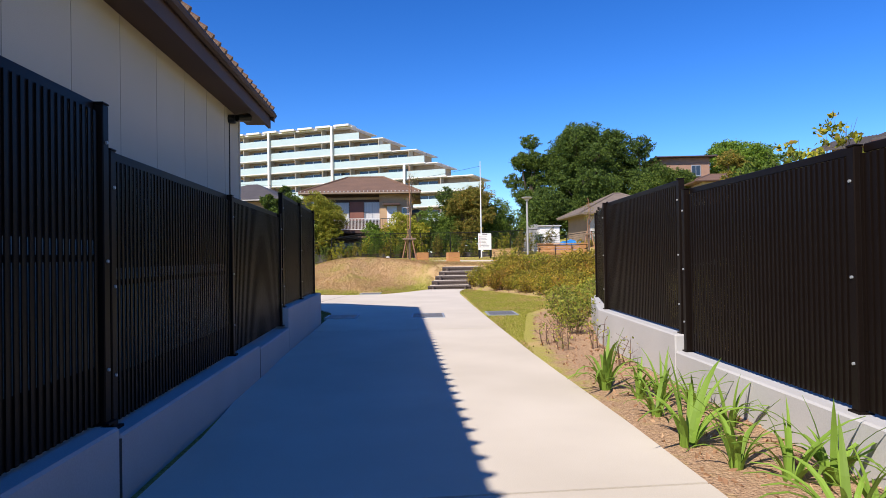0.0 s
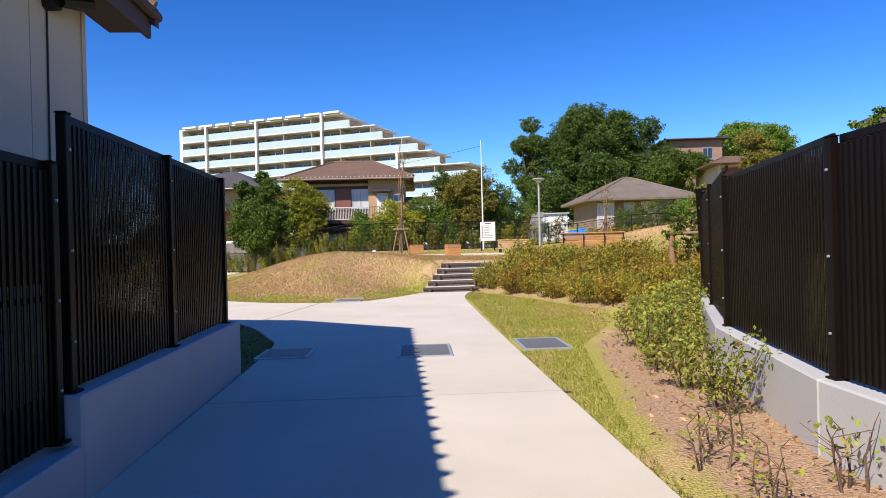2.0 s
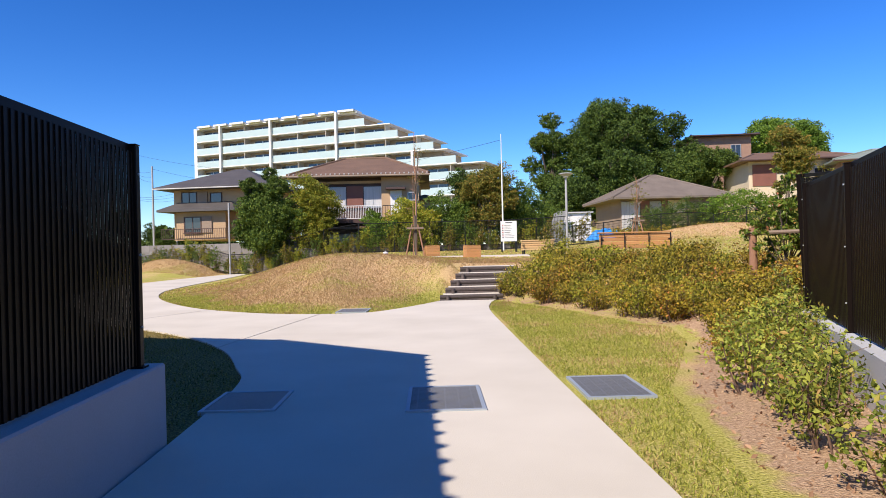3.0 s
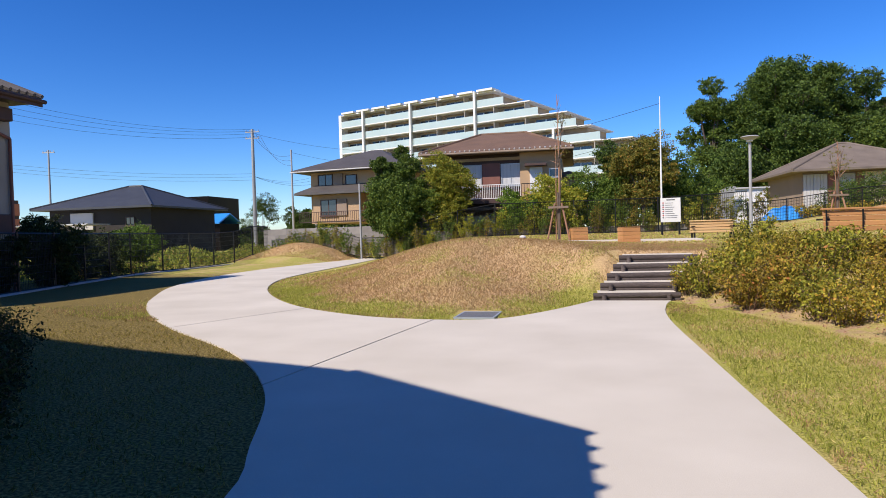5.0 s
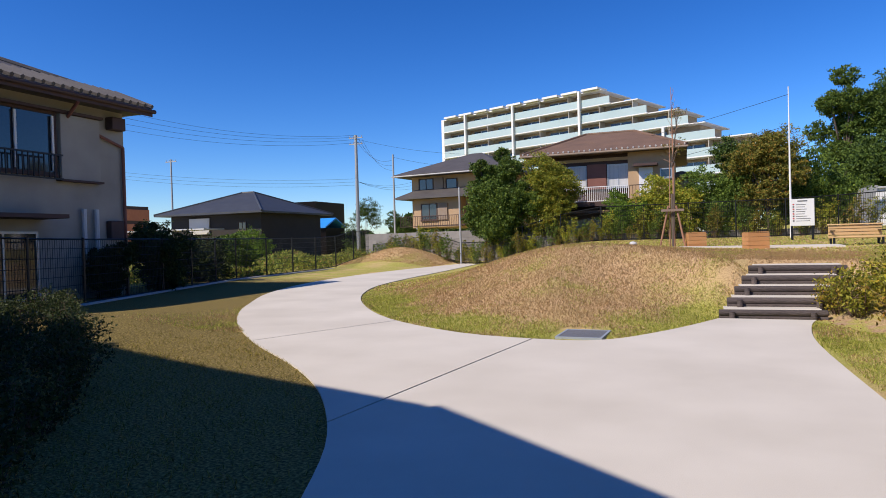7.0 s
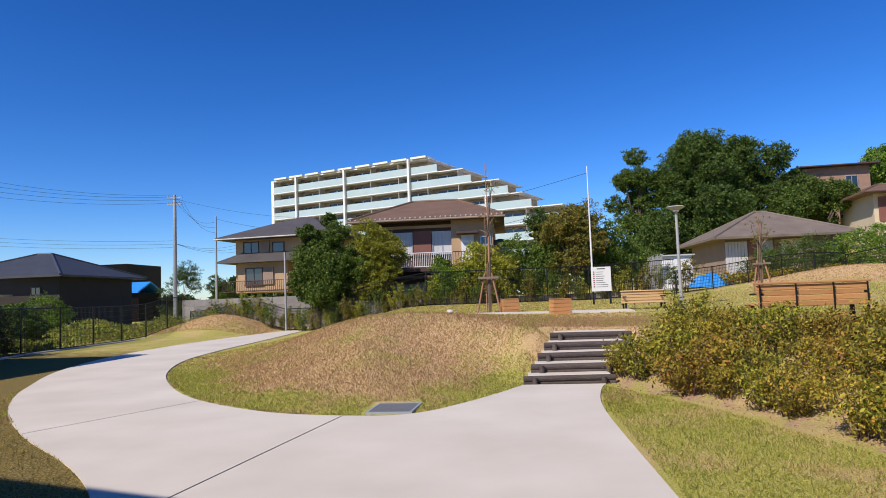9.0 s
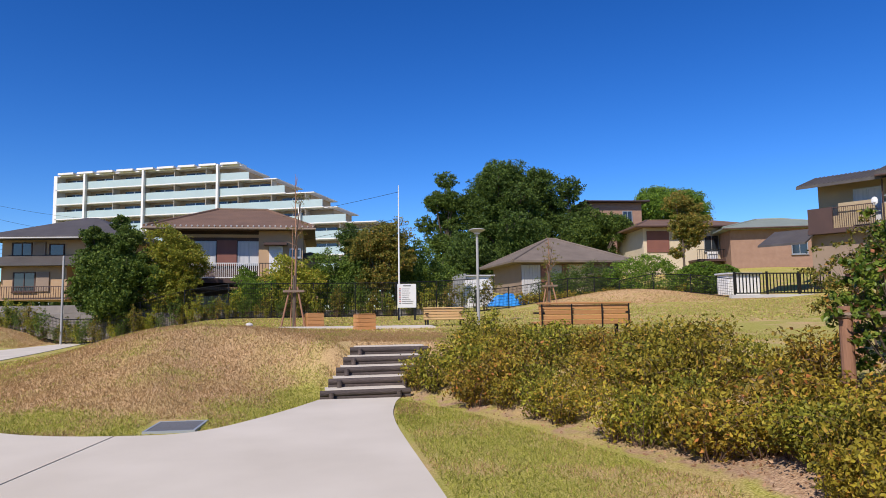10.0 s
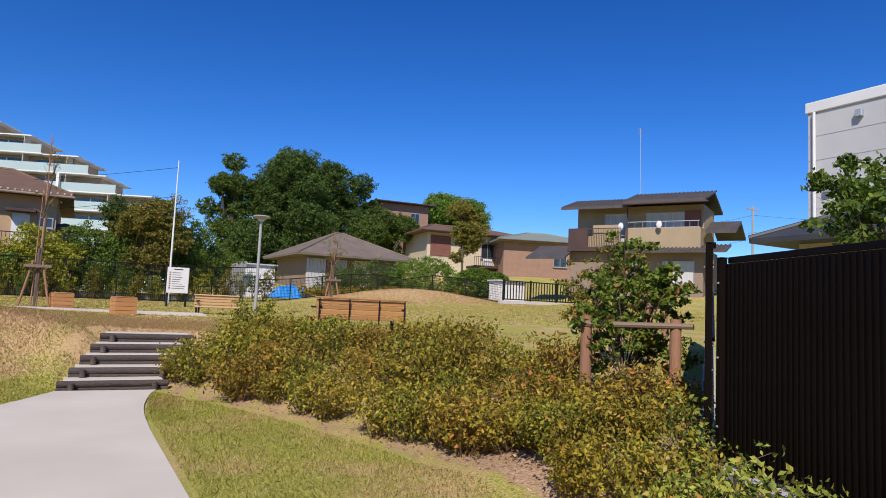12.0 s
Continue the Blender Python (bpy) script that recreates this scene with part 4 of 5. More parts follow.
def park_lamp():
    z = ground_z(4.87, 21.2)
    p = empty("street_lamp", pose(4.87, 21.2, z), "slim grey park lamp with a flat round head", "street lamp")
    part("pole", tubed((0, 0, -0.1), (0, 0, 3.88 - z - 0.12), 0.05, 0.04, 12), GREYPOLE, p)
    part("base_plate", tubed((0, 0, 0), (0, 0, 0.02), 0.12, None, 12), GREYPOLE, p)
    bm = tubed((0, 0, 3.88 - z - 0.12), (0, 0, 3.88 - z - 0.03), 0.10, 0.27, 20)
    tube(bm, (0, 0, 3.88 - z - 0.03), (0, 0, 3.88 - z), 0.27, 0.22, 20)
    head = part("head", bm, GREYPOLE, p)
    part("diffuser", tubed((0, 0, 3.88 - z - 0.16), (0, 0, 3.88 - z - 0.12), 0.09, 0.09, 16), WHITEPAINT, head)


park_lamp()


def grating(corners_at, yaw, w, d, z=0.022, bars=12, label="galvanised steel drain grating set in the concrete"):
    g = empty("drain_grating", pose(*corners_at, z, 0, 0, yaw), label, "drain", "drain gratings")
    bm = bmesh.new()
    for lo, hi in (((0, 0), (w, 0.03)), ((0, d - 0.03), (w, d)), ((0, 0.03), (0.03, d - 0.03)), ((w - 0.03, 0.03), (w, d - 0.03))):
        box(bm, (*lo, -0.03), (*hi, 0.012))
    part("frame", bm, STEEL, g)
    part("pit", boxed((0.03, 0.03, -0.012), (w - 0.03, d - 0.03, -0.004)), BLACK, g)
    for k in range(5):
        x = 0.03 + (w - 0.06) * (k + 0.5) / 5
        part("bearer", boxed((x - 0.006, 0.03, -0.004), (x + 0.006, d - 0.03, 0.007)), GRATE, g)
    bm = bmesh.new()
    for k in range(26):
        y = 0.03 + (d - 0.06) * (k + 0.5) / 26
        box(bm, (0.03, y - 0.0095, -0.002), (w - 0.03, y + 0.0095, 0.008))
    part("grille", bm, GRATE, g)
    return g


grating((-0.36, 1.83), 0, 0.6, 0.84)
grating((-1.93, 1.98), 0, 0.58, 0.68)
grating((1.06, 2.14), 0, 0.55, 0.85, 0.012)
grating((-2.04, 9.62), -3, 0.6, 0.72, 0.02)


def stake_frame(a, b, high, canes):
    """Two brown stakes with canes tied across."""
    f = empty("stake_frame", pose(0, 0, 0), "brown round tree stakes with a grey cane tied across", "stake", "tree stakes")
    for p in (a, b):
        z = ground_z(*p)
        part("stake", tubed((*p, z - 0.2), (*p, high), 0.055, 0.052, 14), STAKE, f)
    d = (Vector(b) - Vector(a)).normalized() * 0.12
    for z in canes:
        part("cane", tubed((a[0] - d.x, a[1] - d.y - 0.05, z - 0.02), (b[0] + d.x, b[1] + d.y - 0.05, z), 0.03, 0.026, 8), BAMBOO, f)


stake_frame((4.35, 6.1), (4.98, 5.6), 1.40, (1.34, 0.45))
stake_frame((6.6, 8.4), (7.2, 8.0), 1.7, (1.55,))
stake_frame((7.9, 9.3), (8.5, 8.9), 1.8, (1.65,))


def utility_pole(x, y, top, r=0.16, arms=2):
    p = empty("utility_pole", pose(x, y, 0), "grey concrete utility pole with crossarms", "utility pole", "utility poles")
    part("pole", tubed((0, 0, -0.3), (0, 0, top), r, r * 0.7, 12), GREYPOLE, p)
    for k in range(arms):
        z = top - 0.25 - 0.5 * k
        arm = part("crossarm", boxed((-0.6, -0.04, z), (0.6, 0.04, z + 0.07)), GREYPOLE, p)
        for j in (-0.52, -0.2, 0.2, 0.52):
            part("insulator", tubed((j, 0, z + 0.09), (j, 0, z + 0.2), 0.035, 0.025, 8), GREYPOLE, arm)


utility_pole(-25.1, 48.3, 9.9)
utility_pole(-21.5, 47.5, 8.0, 0.09, 0)
utility_pole(-21.9, 53.0, 7.0, 0.1, 1)
utility_pole(-43.6, 48.0, 9.2, 0.1, 1)
utility_pole(40.5, 30.0, 9.2, 0.1, 1)
pole = empty("flag_pole", pose(3.45, 30.0, ground_z(3.45, 30)), "tall thin white pole", "pole")
part("shaft", tubed((0, 0, -0.1), (0, 0, 3.0), 0.042, 0.036, 10), WHITEPAINT, pole)
part("tip", tubed((0, 0, 3.0), (0, 0, 5.9), 0.034, 0.018, 10), WHITEPAINT, pole)
pole = empty("flag_pole", pose(-11.4, 33.5, 0), "thin grey pole by the retaining wall", "pole")
part("shaft", tubed((0, 0, -0.1), (0, 0, 4.0), 0.05, 0.05, 10), GREYPOLE, pole)


def wire(a, b, sag, r=0.009):
    cu = bpy.data.curves.new("overhead_wire", "CURVE")
    cu.dimensions, cu.bevel_depth, cu.bevel_resolution = "3D", r, 1
    sp = cu.splines.new("POLY")
    sp.points.add(16)
    a, b = Vector(a), Vector(b)
    for k, p in enumerate(sp.points):
        t = k / 16
        q = a.lerp(b, t)
        p.co = (q.x, q.y, q.z - 4 * sag * t * (1 - t), 1)
    cu.materials.append(CABLE)
    tagged(new("overhead_wire", cu), "thin black overhead service wire", "wire", "overhead wires")


for k, dz in enumerate((0.0, -0.15, -0.35, -0.6)):
    wire((-40 - 0.4 * k, 30.0, 11.8 + 1.2 * (0.4 - 0.35 * k)), (-25.1 + 0.2 * k, 48.3, 9.9 + dz), 1.3)
for k in range(3):
    wire((-56, 40 + k, 9.8 - 0.3 * k), (-25.1, 48.3, 6.4 - 0.25 * k), 0.9)
    wire((-25.1 + 0.3 * k, 48.3, 9.5), (-21.5, 47.5, 7.6 - 0.4 * k), 0.7)
    wire((-25.1, 48.3, 6.2), (-21.9, 53, 6.4 - 0.3 * k), 0.4)
wire((-25.1, 48.3, 9.6), (-13, 52, 8.0), 0.5)
wire((-21.5, 47.5, 7.8), (-14, 50, 6.8), 0.3)
wire((3.45, 30, 6.6), (-14, 60, 8.2), 0.4)
wire((3.45, 30, 5.4), (-12, 60, 6.5), 0.5)
for z in (8.6, 7.4, 7.0):
    wire((40.5, 30, z), (60, 22, z + 1.0), 0.4)
    wire((40.5, 30, z), (31, 31, z - 1.5), 0.3)


def mesh_fence(a, b, high, label, pitch=2.0):
    """Black welded mesh fence following the ground."""
    a, b = Vector(a), Vector(b)
    f = empty("mesh_fence", pose(0, 0, 0), label, "fence")
    n = max(1, round((b - a).length / pitch))
    for k in range(n):
        p, q = a.lerp(b, k / n), a.lerp(b, (k + 1) / n)
        zp, zq = ground_z(p.x, p.y), ground_z(q.x, q.y)
        part("post", tubed((p.x, p.y, zp - 0.1), (p.x, p.y, zp + high), 0.03, None, 8), IRON, f)
        bm = bmesh.new()
        for j in range(8):
            z = 0.06 + (high - 0.1) * j / 7
            tube(bm, (p.x, p.y, zp + z), (q.x, q.y, zq + z), 0.02 if j in (0, 7) else 0.007, sides=4)
        for j in range(1, 24):
            t = j / 24
            x, y, z = p.x + (q.x - p.x) * t, p.y + (q.y - p.y) * t, zp + (zq - zp) * t
            tube(bm, (x, y, z + 0.06), (x, y, z + high - 0.04), 0.006, sides=4)
        part("mesh_panel", bm, IRON, f)
    return f


mesh_fence((-16.6, 22), (-17.2, 34.5), 1.6, "black welded mesh fence along the park edge")
mesh_fence((-12.2, 7.4), (-16.6, 22), 1.6, "black welded mesh fence before the mortar house")
mesh_fence((-18.4, 37.4), (-10.0, 33.4), 1.15, "black welded mesh fence below the retaining wall")
mesh_fence((-10.0, 33.4), (7.5, 32.4), 1.65, "black welded mesh fence behind the mound")
mesh_fence((7.5, 32.4), (17.0, 36.5), 1.1, "black welded mesh fence before the old sheds")
for a, b in (((-16.45, 22), (-17.05, 34.5)), ((-12.05, 7.4), (-16.45, 21.95))):
    low_wall("kerb_left", a, b, 0.05, 0.12, 1)


def retaining_wall(name, a, b, top, stones=False):
    a, b = Vector((*a, 0)), Vector((*b, 0))
    ang, length = math.atan2(b.y - a.y, b.x - a.x), (b - a).length
    w = empty(name, Matrix.Translation(a) @ Matrix.Rotation(ang, 4, "Z"), "weathered grey concrete block retaining wall", "wall", kind="structure")
    rows, cols = int((top + 0.3) / 0.42), int(length / 0.9)
    me = bpy.data.meshes.new("block")
    bm = boxed((0.006, 0, 0.006), (length / cols - 0.006, 0.25, 0.414), bevel=0.012)
    bm.to_mesh(me)
    bm.free()
    me.materials.append(OLDBLOCK)
    for r in range(rows):
        for c in range(cols):
            ob = new("block", me)
            ob.parent = w
            ob.location = (c * length / cols, 0.004 * ((r * 7 + c * 3) % 5), -0.3 + 0.42 * r)
    part("core", boxed((0, 0.02, -0.3), (length, 0.24, -0.3 + rows * 0.42 - 0.004)), OLDCON, w)


OLDBLOCK = mat("old_block", (0.3, 0.27, 0.23), (0.18, 0.16, 0.14), 0.95, 10, 60, 0.3, vary=0.15)
retaining_wall("wall_retaining", (-20, 39.5), (-8.2, 36.2), 2.1)
retaining_wall("wall_retaining_low", (-10.2, 33.8), (6.2, 32.85), 1.75)

# pale path on the upper lawn
bm = bmesh.new()
edge = [(-2.0, 20.6), (0, 20.2), (2.0, 20.0), (3.3, 20.0)]
back = [(3.3, 21.0), (2.0, 21.0), (0, 21.2), (-2.0, 21.6)]
f = bm.faces.new([bm.verts.new((x, y, ground_z(x, y) + 0.05)) for x, y in edge + back])
e = bmesh.ops.extrude_face_region(bm, geom=[f])
bmesh.ops.translate(bm, verts=[v for v in e["geom"] if isinstance(v, bmesh.types.BMVert)], vec=(0, 0, -0.12))
bmesh.ops.recalc_face_normals(bm, faces=bm.faces[:])
tagged(part("pavement", bm, CONCRETE), "narrow pale concrete path across the upper lawn", "path", kind="structure")


# ---- plants ----
def leaf_cloud(name, centres, size, material, seed=0, lift=0.4, slim=0.5, parent=None, kind=""):
    """One mesh of many folded leaves at the given centres."""
    rng = np.random.default_rng(seed)
    c = np.asarray(centres, float)
    n = len(c)
    d = rng.normal(size=(n, 3)) + np.array([0, 0, lift])
    d /= np.linalg.norm(d, axis=1)[:, None]
    o = rng.normal(size=(n, 3))
    sideways = np.cross(d, o)
    sideways /= np.linalg.norm(sideways, axis=1)[:, None] + 1e-9
    up = np.cross(sideways, d)
    s = size * rng.uniform(0.6, 1.35, n)[:, None]
    base, tip = c - d * s * 0.5, c + d * s * 0.5
    fold = up * s * 0.12
    left, right = c + sideways * s * slim * 0.5 + fold, c - sideways * s * slim * 0.5 + fold
    v = np.stack([base, left, tip, right], 1).reshape(-1, 3)
    me = bpy.data.meshes.new(name)
    idx = np.arange(n) * 4
    f = np.concatenate([np.stack([idx, idx + 1, idx + 2], 1), np.stack([idx, idx + 2, idx + 3], 1)])
    me.vertices.add(len(v))
    me.vertices.foreach_set("co", v.ravel())
    me.loops.add(len(f) * 3)
    me.loops.foreach_set("vertex_index", f.ravel())
    me.polygons.add(len(f))
    me.polygons.foreach_set("loop_start", np.arange(len(f)) * 3)
    me.polygons.foreach_set("loop_total", np.full(len(f), 3))
    me.update(calc_edges=True)
    me.materials.append(material)
    ob = new(name, me)
    if parent:
        ob.parent = parent
    return tagged(ob, kind=kind)


def clumps(rng, count, per, where, spread):
    """Leaf centres in clumps round points that where() gives."""
    out = []
    for k in range(count):
        p = np.array(where(k))
        out.append(p + rng.normal(size=(per, 3)) * np.array(spread))
    return np.concatenate(out)


def shrub(seed, label, material, high=0.7, wide=0.42, leaves=1100, size=0.05, stems=11, leafy_from=0.25, group="shrubs of the bed"):
    """A many-stemmed shrub: twigs that carry clumps of leaves."""
    rng = np.random.default_rng(seed)
    s = empty("shrub", Matrix(), label, "shrub", group)
    bm = bmesh.new()
    tips = []
    for k in range(stems):
        a = k * 2.399 + rng.uniform(-0.4, 0.4)
        reach = wide * np.sqrt(rng.uniform(0.05, 1.0))
        top = np.array([math.cos(a) * reach, math.sin(a) * reach, high * rng.uniform(0.62, 1.05) * (1 - 0.25 * (reach / wide) ** 2)])
        mid = top * np.array([0.55, 0.55, 0.5]) + rng.normal(size=3) * 0.03
        foot = np.array([math.cos(a) * 0.06, math.sin(a) * 0.06, -0.03])
        tube(bm, foot, mid, 0.008, 0.006, 5)
        tube(bm, mid, top, 0.006, 0.003, 4)
        for t in (leafy_from, 0.45, 0.65, 0.85, 1.0):
            q = foot + (mid - foot) * min(1, t * 2) if t < 0.5 else mid + (top - mid) * (t - 0.5) * 2
            tips.append((q, 0.5 + t))
            if t > 0.4:
                r = q + np.array([rng.normal() * 0.09, rng.normal() * 0.09, rng.uniform(0, 0.09)])
                tube(bm, q, r, 0.003, 0.002, 3)
                tips.append((r, 0.6 + t))
    part("branchwork", bm, TWIG, s)
    w = np.array([b for _, b in tips])
    pick = rng.choice(len(tips), leaves, p=w / w.sum())
    c = np.array([tips[i][0] for i in pick]) + rng.normal(size=(leaves, 3)) * np.array([0.05, 0.05, 0.045])
    leaf_cloud("foliage", c, size, material, seed, 0.5, 0.5, s)
    return s


def place_copies(makers, spots, seed, tall=(0.85, 1.2)):
    """Sets the made shrubs at the first spots and copies at the rest."""
    rng = random.Random(seed)
    for k, (x, y, *size) in enumerate(spots):
        m = pose(x, y, ground_z(x, y) - 0.02, rng.uniform(-6, 6), rng.uniform(-6, 6), rng.uniform(0, 360))
        f = rng.uniform(*tall) * (size[0] if size else 1)
        if k < len(makers):
            makers[k].matrix_basis = m @ Matrix.Diagonal((f, f, f, 1))
        else:
            ob = copy_thing(makers[k % len(makers)], m)
            ob.scale = (f, f, f * rng.uniform(0.9, 1.1))


def along(points, step):
    """Points and their inward normals every step along a polyline."""
    out, carry = [], 0.0
    for (ax, ay), (bx, by) in zip(points, points[1:]):
        n = math.hypot(bx - ax, by - ay)
        d = carry
        while d < n:
            out.append((ax + (bx - ax) * d / n, ay + (by - ay) * d / n, -(by - ay) / n, (bx - ax) / n))
            d += step
        carry = d - n
    return out


HEDGE_LOOKS = (("low azalea shrub with yellowing olive leaves in the bed", LEAF_HEDGE), ("low azalea shrub with orange-tinted leaves in the bed", LEAF_HEDGE_RED), ("low azalea shrub with deep green leaves in the bed", LEAF_HEDGE_GREEN))
hedge = [shrub(20 + k, *HEDGE_LOOKS[(0, 2, 0, 1, 0, 2, 0)[k]], 0.62, 0.37, 1350, 0.052, 12, 0.34) for k in range(7)]
rng = random.Random(5)
spots = []
for row, inset in enumerate((0.26, 0.74, 1.24, 1.74)):
    for x, y, nx, ny in along(BED[:6], 0.44):
        if row > 2 and y < 6.2 or (row > 1 and y < 5.0):
            continue
        if rng.random() < 0.19:
            continue
        spots.append((x + nx * inset + rng.uniform(-0.14, 0.14), y + ny * inset + rng.uniform(-0.14, 0.14), (1.06, 1.1, 1.1, 1.02)[row] * (0.82 if y < 6.1 else 1)))
for row, inset in enumerate((0.3, 0.78)):
    for x, y, nx, ny in along([(3.3, 6.0), (3.2, 5.0), (2.6, 3.6)], 0.42):
        spots.append((x + nx * inset + rng.uniform(-0.1, 0.1), y + ny * inset + rng.uniform(-0.1, 0.1), 0.8))
place_copies(hedge, spots, 6, (0.68, 1.13))
green = [shrub(40 + k, "leggy shrub with fresh green leaves in bare soil", LEAF_FRESH, 0.62, 0.25, 720, 0.05, 8, 0.45) for k in range(3)]
spots = [(x + nx * 0.45 + rng.uniform(-0.1, 0.1), y + ny * 0.45 + rng.uniform(-0.12, 0.12)) for x, y, nx, ny in along(BED[5:10], 0.74)]
spots += [(x + nx * 0.95, y + ny * 0.95) for x, y, nx, ny in along(BED[5:8], 1.3)]
mixed_shrubs = [p for p in spots if p[1] > -2.0] + [(3.55, 3.95, 1.0), (3.42, 3.5, 1.15), (3.66, 4.2, 0.85), (3.1, 2.85), (2.62, 1.75)]
place_copies(green, mixed_shrubs, 7, (0.75, 1.1))
twiggy = [shrub(50 + k, "nearly bare twiggy shrub in bare soil", LEAF_FRESH, 0.42, 0.14, 44, 0.04, 4, 0.7) for k in range(3)]
place_copies(twiggy, [(1.4, -1.83), (1.47, -2.3), (1.9, -2.2), (1.62, -1.5), (1.82, -3.4)], 8, (0.8, 1.2))


def strap_plant(seed):
    """A clump of arching strap leaves."""
    rng = np.random.default_rng(seed)
    s = empty("iris_clump", Matrix(), "clump of bright green strap leaves with dry tips", "plant", "iris clumps")
    for k in range(16):
        a, lean, n = rng.uniform(0, 6.28), rng.uniform(0.15, 0.9), 6
        long, w = rng.uniform(0.28, 0.52), rng.uniform(0.012, 0.02)
        bm = bmesh.new()
        prev = None
        x, z, tilt = 0.03, 0.0, lean * 0.3
        for j in range(n + 1):
            t = j / n
            ww = w * (1 - t ** 3)
            c, sn = math.cos(a), math.sin(a)
            pts = [(c * x - sn * ww, sn * x + c * ww, z + 0.004), (c * x, sn * x, z), (c * x + sn * ww, sn * x - c * ww, z + 0.004)]
            row = [bm.verts.new(p) for p in pts]
            if prev:
                for i in (0, 1):
                    bm.faces.new((prev[i], prev[i + 1], row[i + 1], row[i]))
            prev = row
            x, z = x + long / n * math.sin(tilt), z + long / n * math.cos(tilt)
            tilt += lean * 0.45
        part("leaf", bm, LEAF_IRIS, s)
    return s


iris = [strap_plant(k) for k in range(4)]
place_copies(iris, [(1.34, -4.5), (1.5, -4.85), (1.64, -4.95), (1.44, -5.4), (1.36, -6.1), (1.8, -5.7), (1.74, -5.3), (1.45, -6.5), (1.62, -6.7), (1.8, -6.75), (1.7, -7.2), (1.45, -7.4)], 9, (0.8, 1.25))


def crown_tree(name, x, y, base, trunk_h, blobs, material, leaves, size, label, trunk_r=0.15, seed=0, category="tree", lift=0.2, group="", dense=3.0, clipped=False):
    """A tree: tapered trunk, a limb to each mass of foliage, and leaves gathered on the outside of the masses in clumps."""
    rng = np.random.default_rng(seed)
    t = empty(name, pose(x, y, base), label, category, group)
    bm = bmesh.new()
    tube(bm, (0, 0, -0.3), (rng.normal() * 0.05, rng.normal() * 0.05, trunk_h), trunk_r, trunk_r * 0.65, 8)
    for bx, by, bz, r in blobs:
        a, b = np.array([0, 0, trunk_h * 0.95]), np.array([bx, by, bz])
        m = (a + b) / 2 + np.array([0, 0, -0.1 * r])
        tube(bm, a, m, trunk_r * 0.5, trunk_r * 0.35, 6)
        tube(bm, m, b, trunk_r * 0.35, trunk_r * 0.12, 5)
        for k in range(4):
            e = b + rng.normal(size=3) * r * 0.45
            tube(bm, m + (b - m) * 0.6, e, trunk_r * 0.15, trunk_r * 0.05, 4)
    part("trunk", bm, BARK, t)
    if dense == 3.0 and not clipped:
        dense, size = 4.6, size * 0.76
    vol = np.array([b[3] ** 2 for b in blobs])
    share = (dense * leaves * vol / vol.sum()).astype(int)
    out = []
    for (bx, by, bz, r), n in zip(blobs, share):
        k = max(6, n // 28)
        d = rng.normal(size=(k, 3))
        d /= np.linalg.norm(d, axis=1)[:, None]
        rad = r * (0.45 + 0.62 * rng.random(k) ** 0.6) * (1 + 0.22 * np.sin(d[:, 0] * 5 + d[:, 2] * 4 + seed))
        if clipped:
            rad = r * (0.9 + 0.1 * rng.random(k))
        hub = np.array([bx, by, bz]) + d * rad[:, None] * np.array([1, 1, 0.85])
        per = n // k
        out.append((hub[:, None, :] + rng.normal(size=(k, per, 3)) * r * (0.45 if clipped else 1) * np.array([0.13, 0.13, 0.08])).reshape(-1, 3))
    leaf_cloud("crown", np.concatenate(out), size * 0.86, material, seed, lift, 0.6, t)
    return t


def ball(rng, n, sx, sy, z0, z1, r):
    """n foliage masses inside a rounded volume."""
    out = []
    while len(out) < n:
        p = [rng.uniform(-1, 1) for _ in range(3)]
        if sum(c * c for c in p) < 1:
            out.append((p[0] * sx, p[1] * sy, (z0 + z1) / 2 + p[2] * (z1 - z0) / 2, r * rng.uniform(0.75, 1.25)))
    return out


r1 = random.Random(11)
# woodland on the rise
crown_tree("tree", 18.9, 62, 1.1, 4.5, ball(r1, 44, 4.0, 3.6, 3.0, 14.3, 1.4), LEAF_DARK, 30000, 0.29, "big evergreen tree with a dense dark crown", 0.35, 1)
crown_tree("tree", 16.6, 64, 1.5, 4.0, ball(r1, 22, 2.4, 2.6, 3.0, 12.6, 1.15), LEAF_MID, 17000, 0.28, "tall evergreen tree with mid-green crown", 0.3, 2)
crown_tree("tree", 23.6, 61, 1.5, 4.0, ball(r1, 18, 2.4, 2.5, 2.5, 11.5, 1.2), LEAF_DARK, 14000, 0.28, "dark evergreen tree at the wood's edge", 0.3, 3)
crown_tree("tree", 11.9, 63, 1.5, 5.0, ball(r1, 22, 2.1, 1.7, 2.0, 12.6, 0.9), LEAF_MID, 11000, 0.26, "slender dark tree with an open airy crown", 0.2, 4)
crown_tree("tree", 13.4, 58, 1.5, 2.0, ball(r1, 12, 3.4, 2, 0.8, 5.5, 1.3), LEAF_DARK, 9000, 0.3, "dark undergrowth tree below the wood", 0.2, 5)
crown_tree("tree", 25.6, 58, 2.4, 3.0, ball(r1, 12, 2.2, 2.0, 3.0, 8.6, 1.2), LEAF_MID, 10000, 0.28, "round-topped bushy evergreen tree", 0.2, 6)
crown_tree("tree", 37.6, 66, 2.2, 5.0, ball(r1, 14, 3.8, 3, 6.0, 11.8, 1.6), LEAF_GREEN, 13000, 0.32, "bright green domed tree behind the houses", 0.3, 7)
crown_tree("tree", 26.9, 46, 2.8, 2.8, ball(r1, 12, 1.3, 1.1, 2.2, 6.6, 0.7), LEAF_AUTUMN, 5200, 0.2, "thin autumn-tinted tree before the balcony", 0.12, 8)
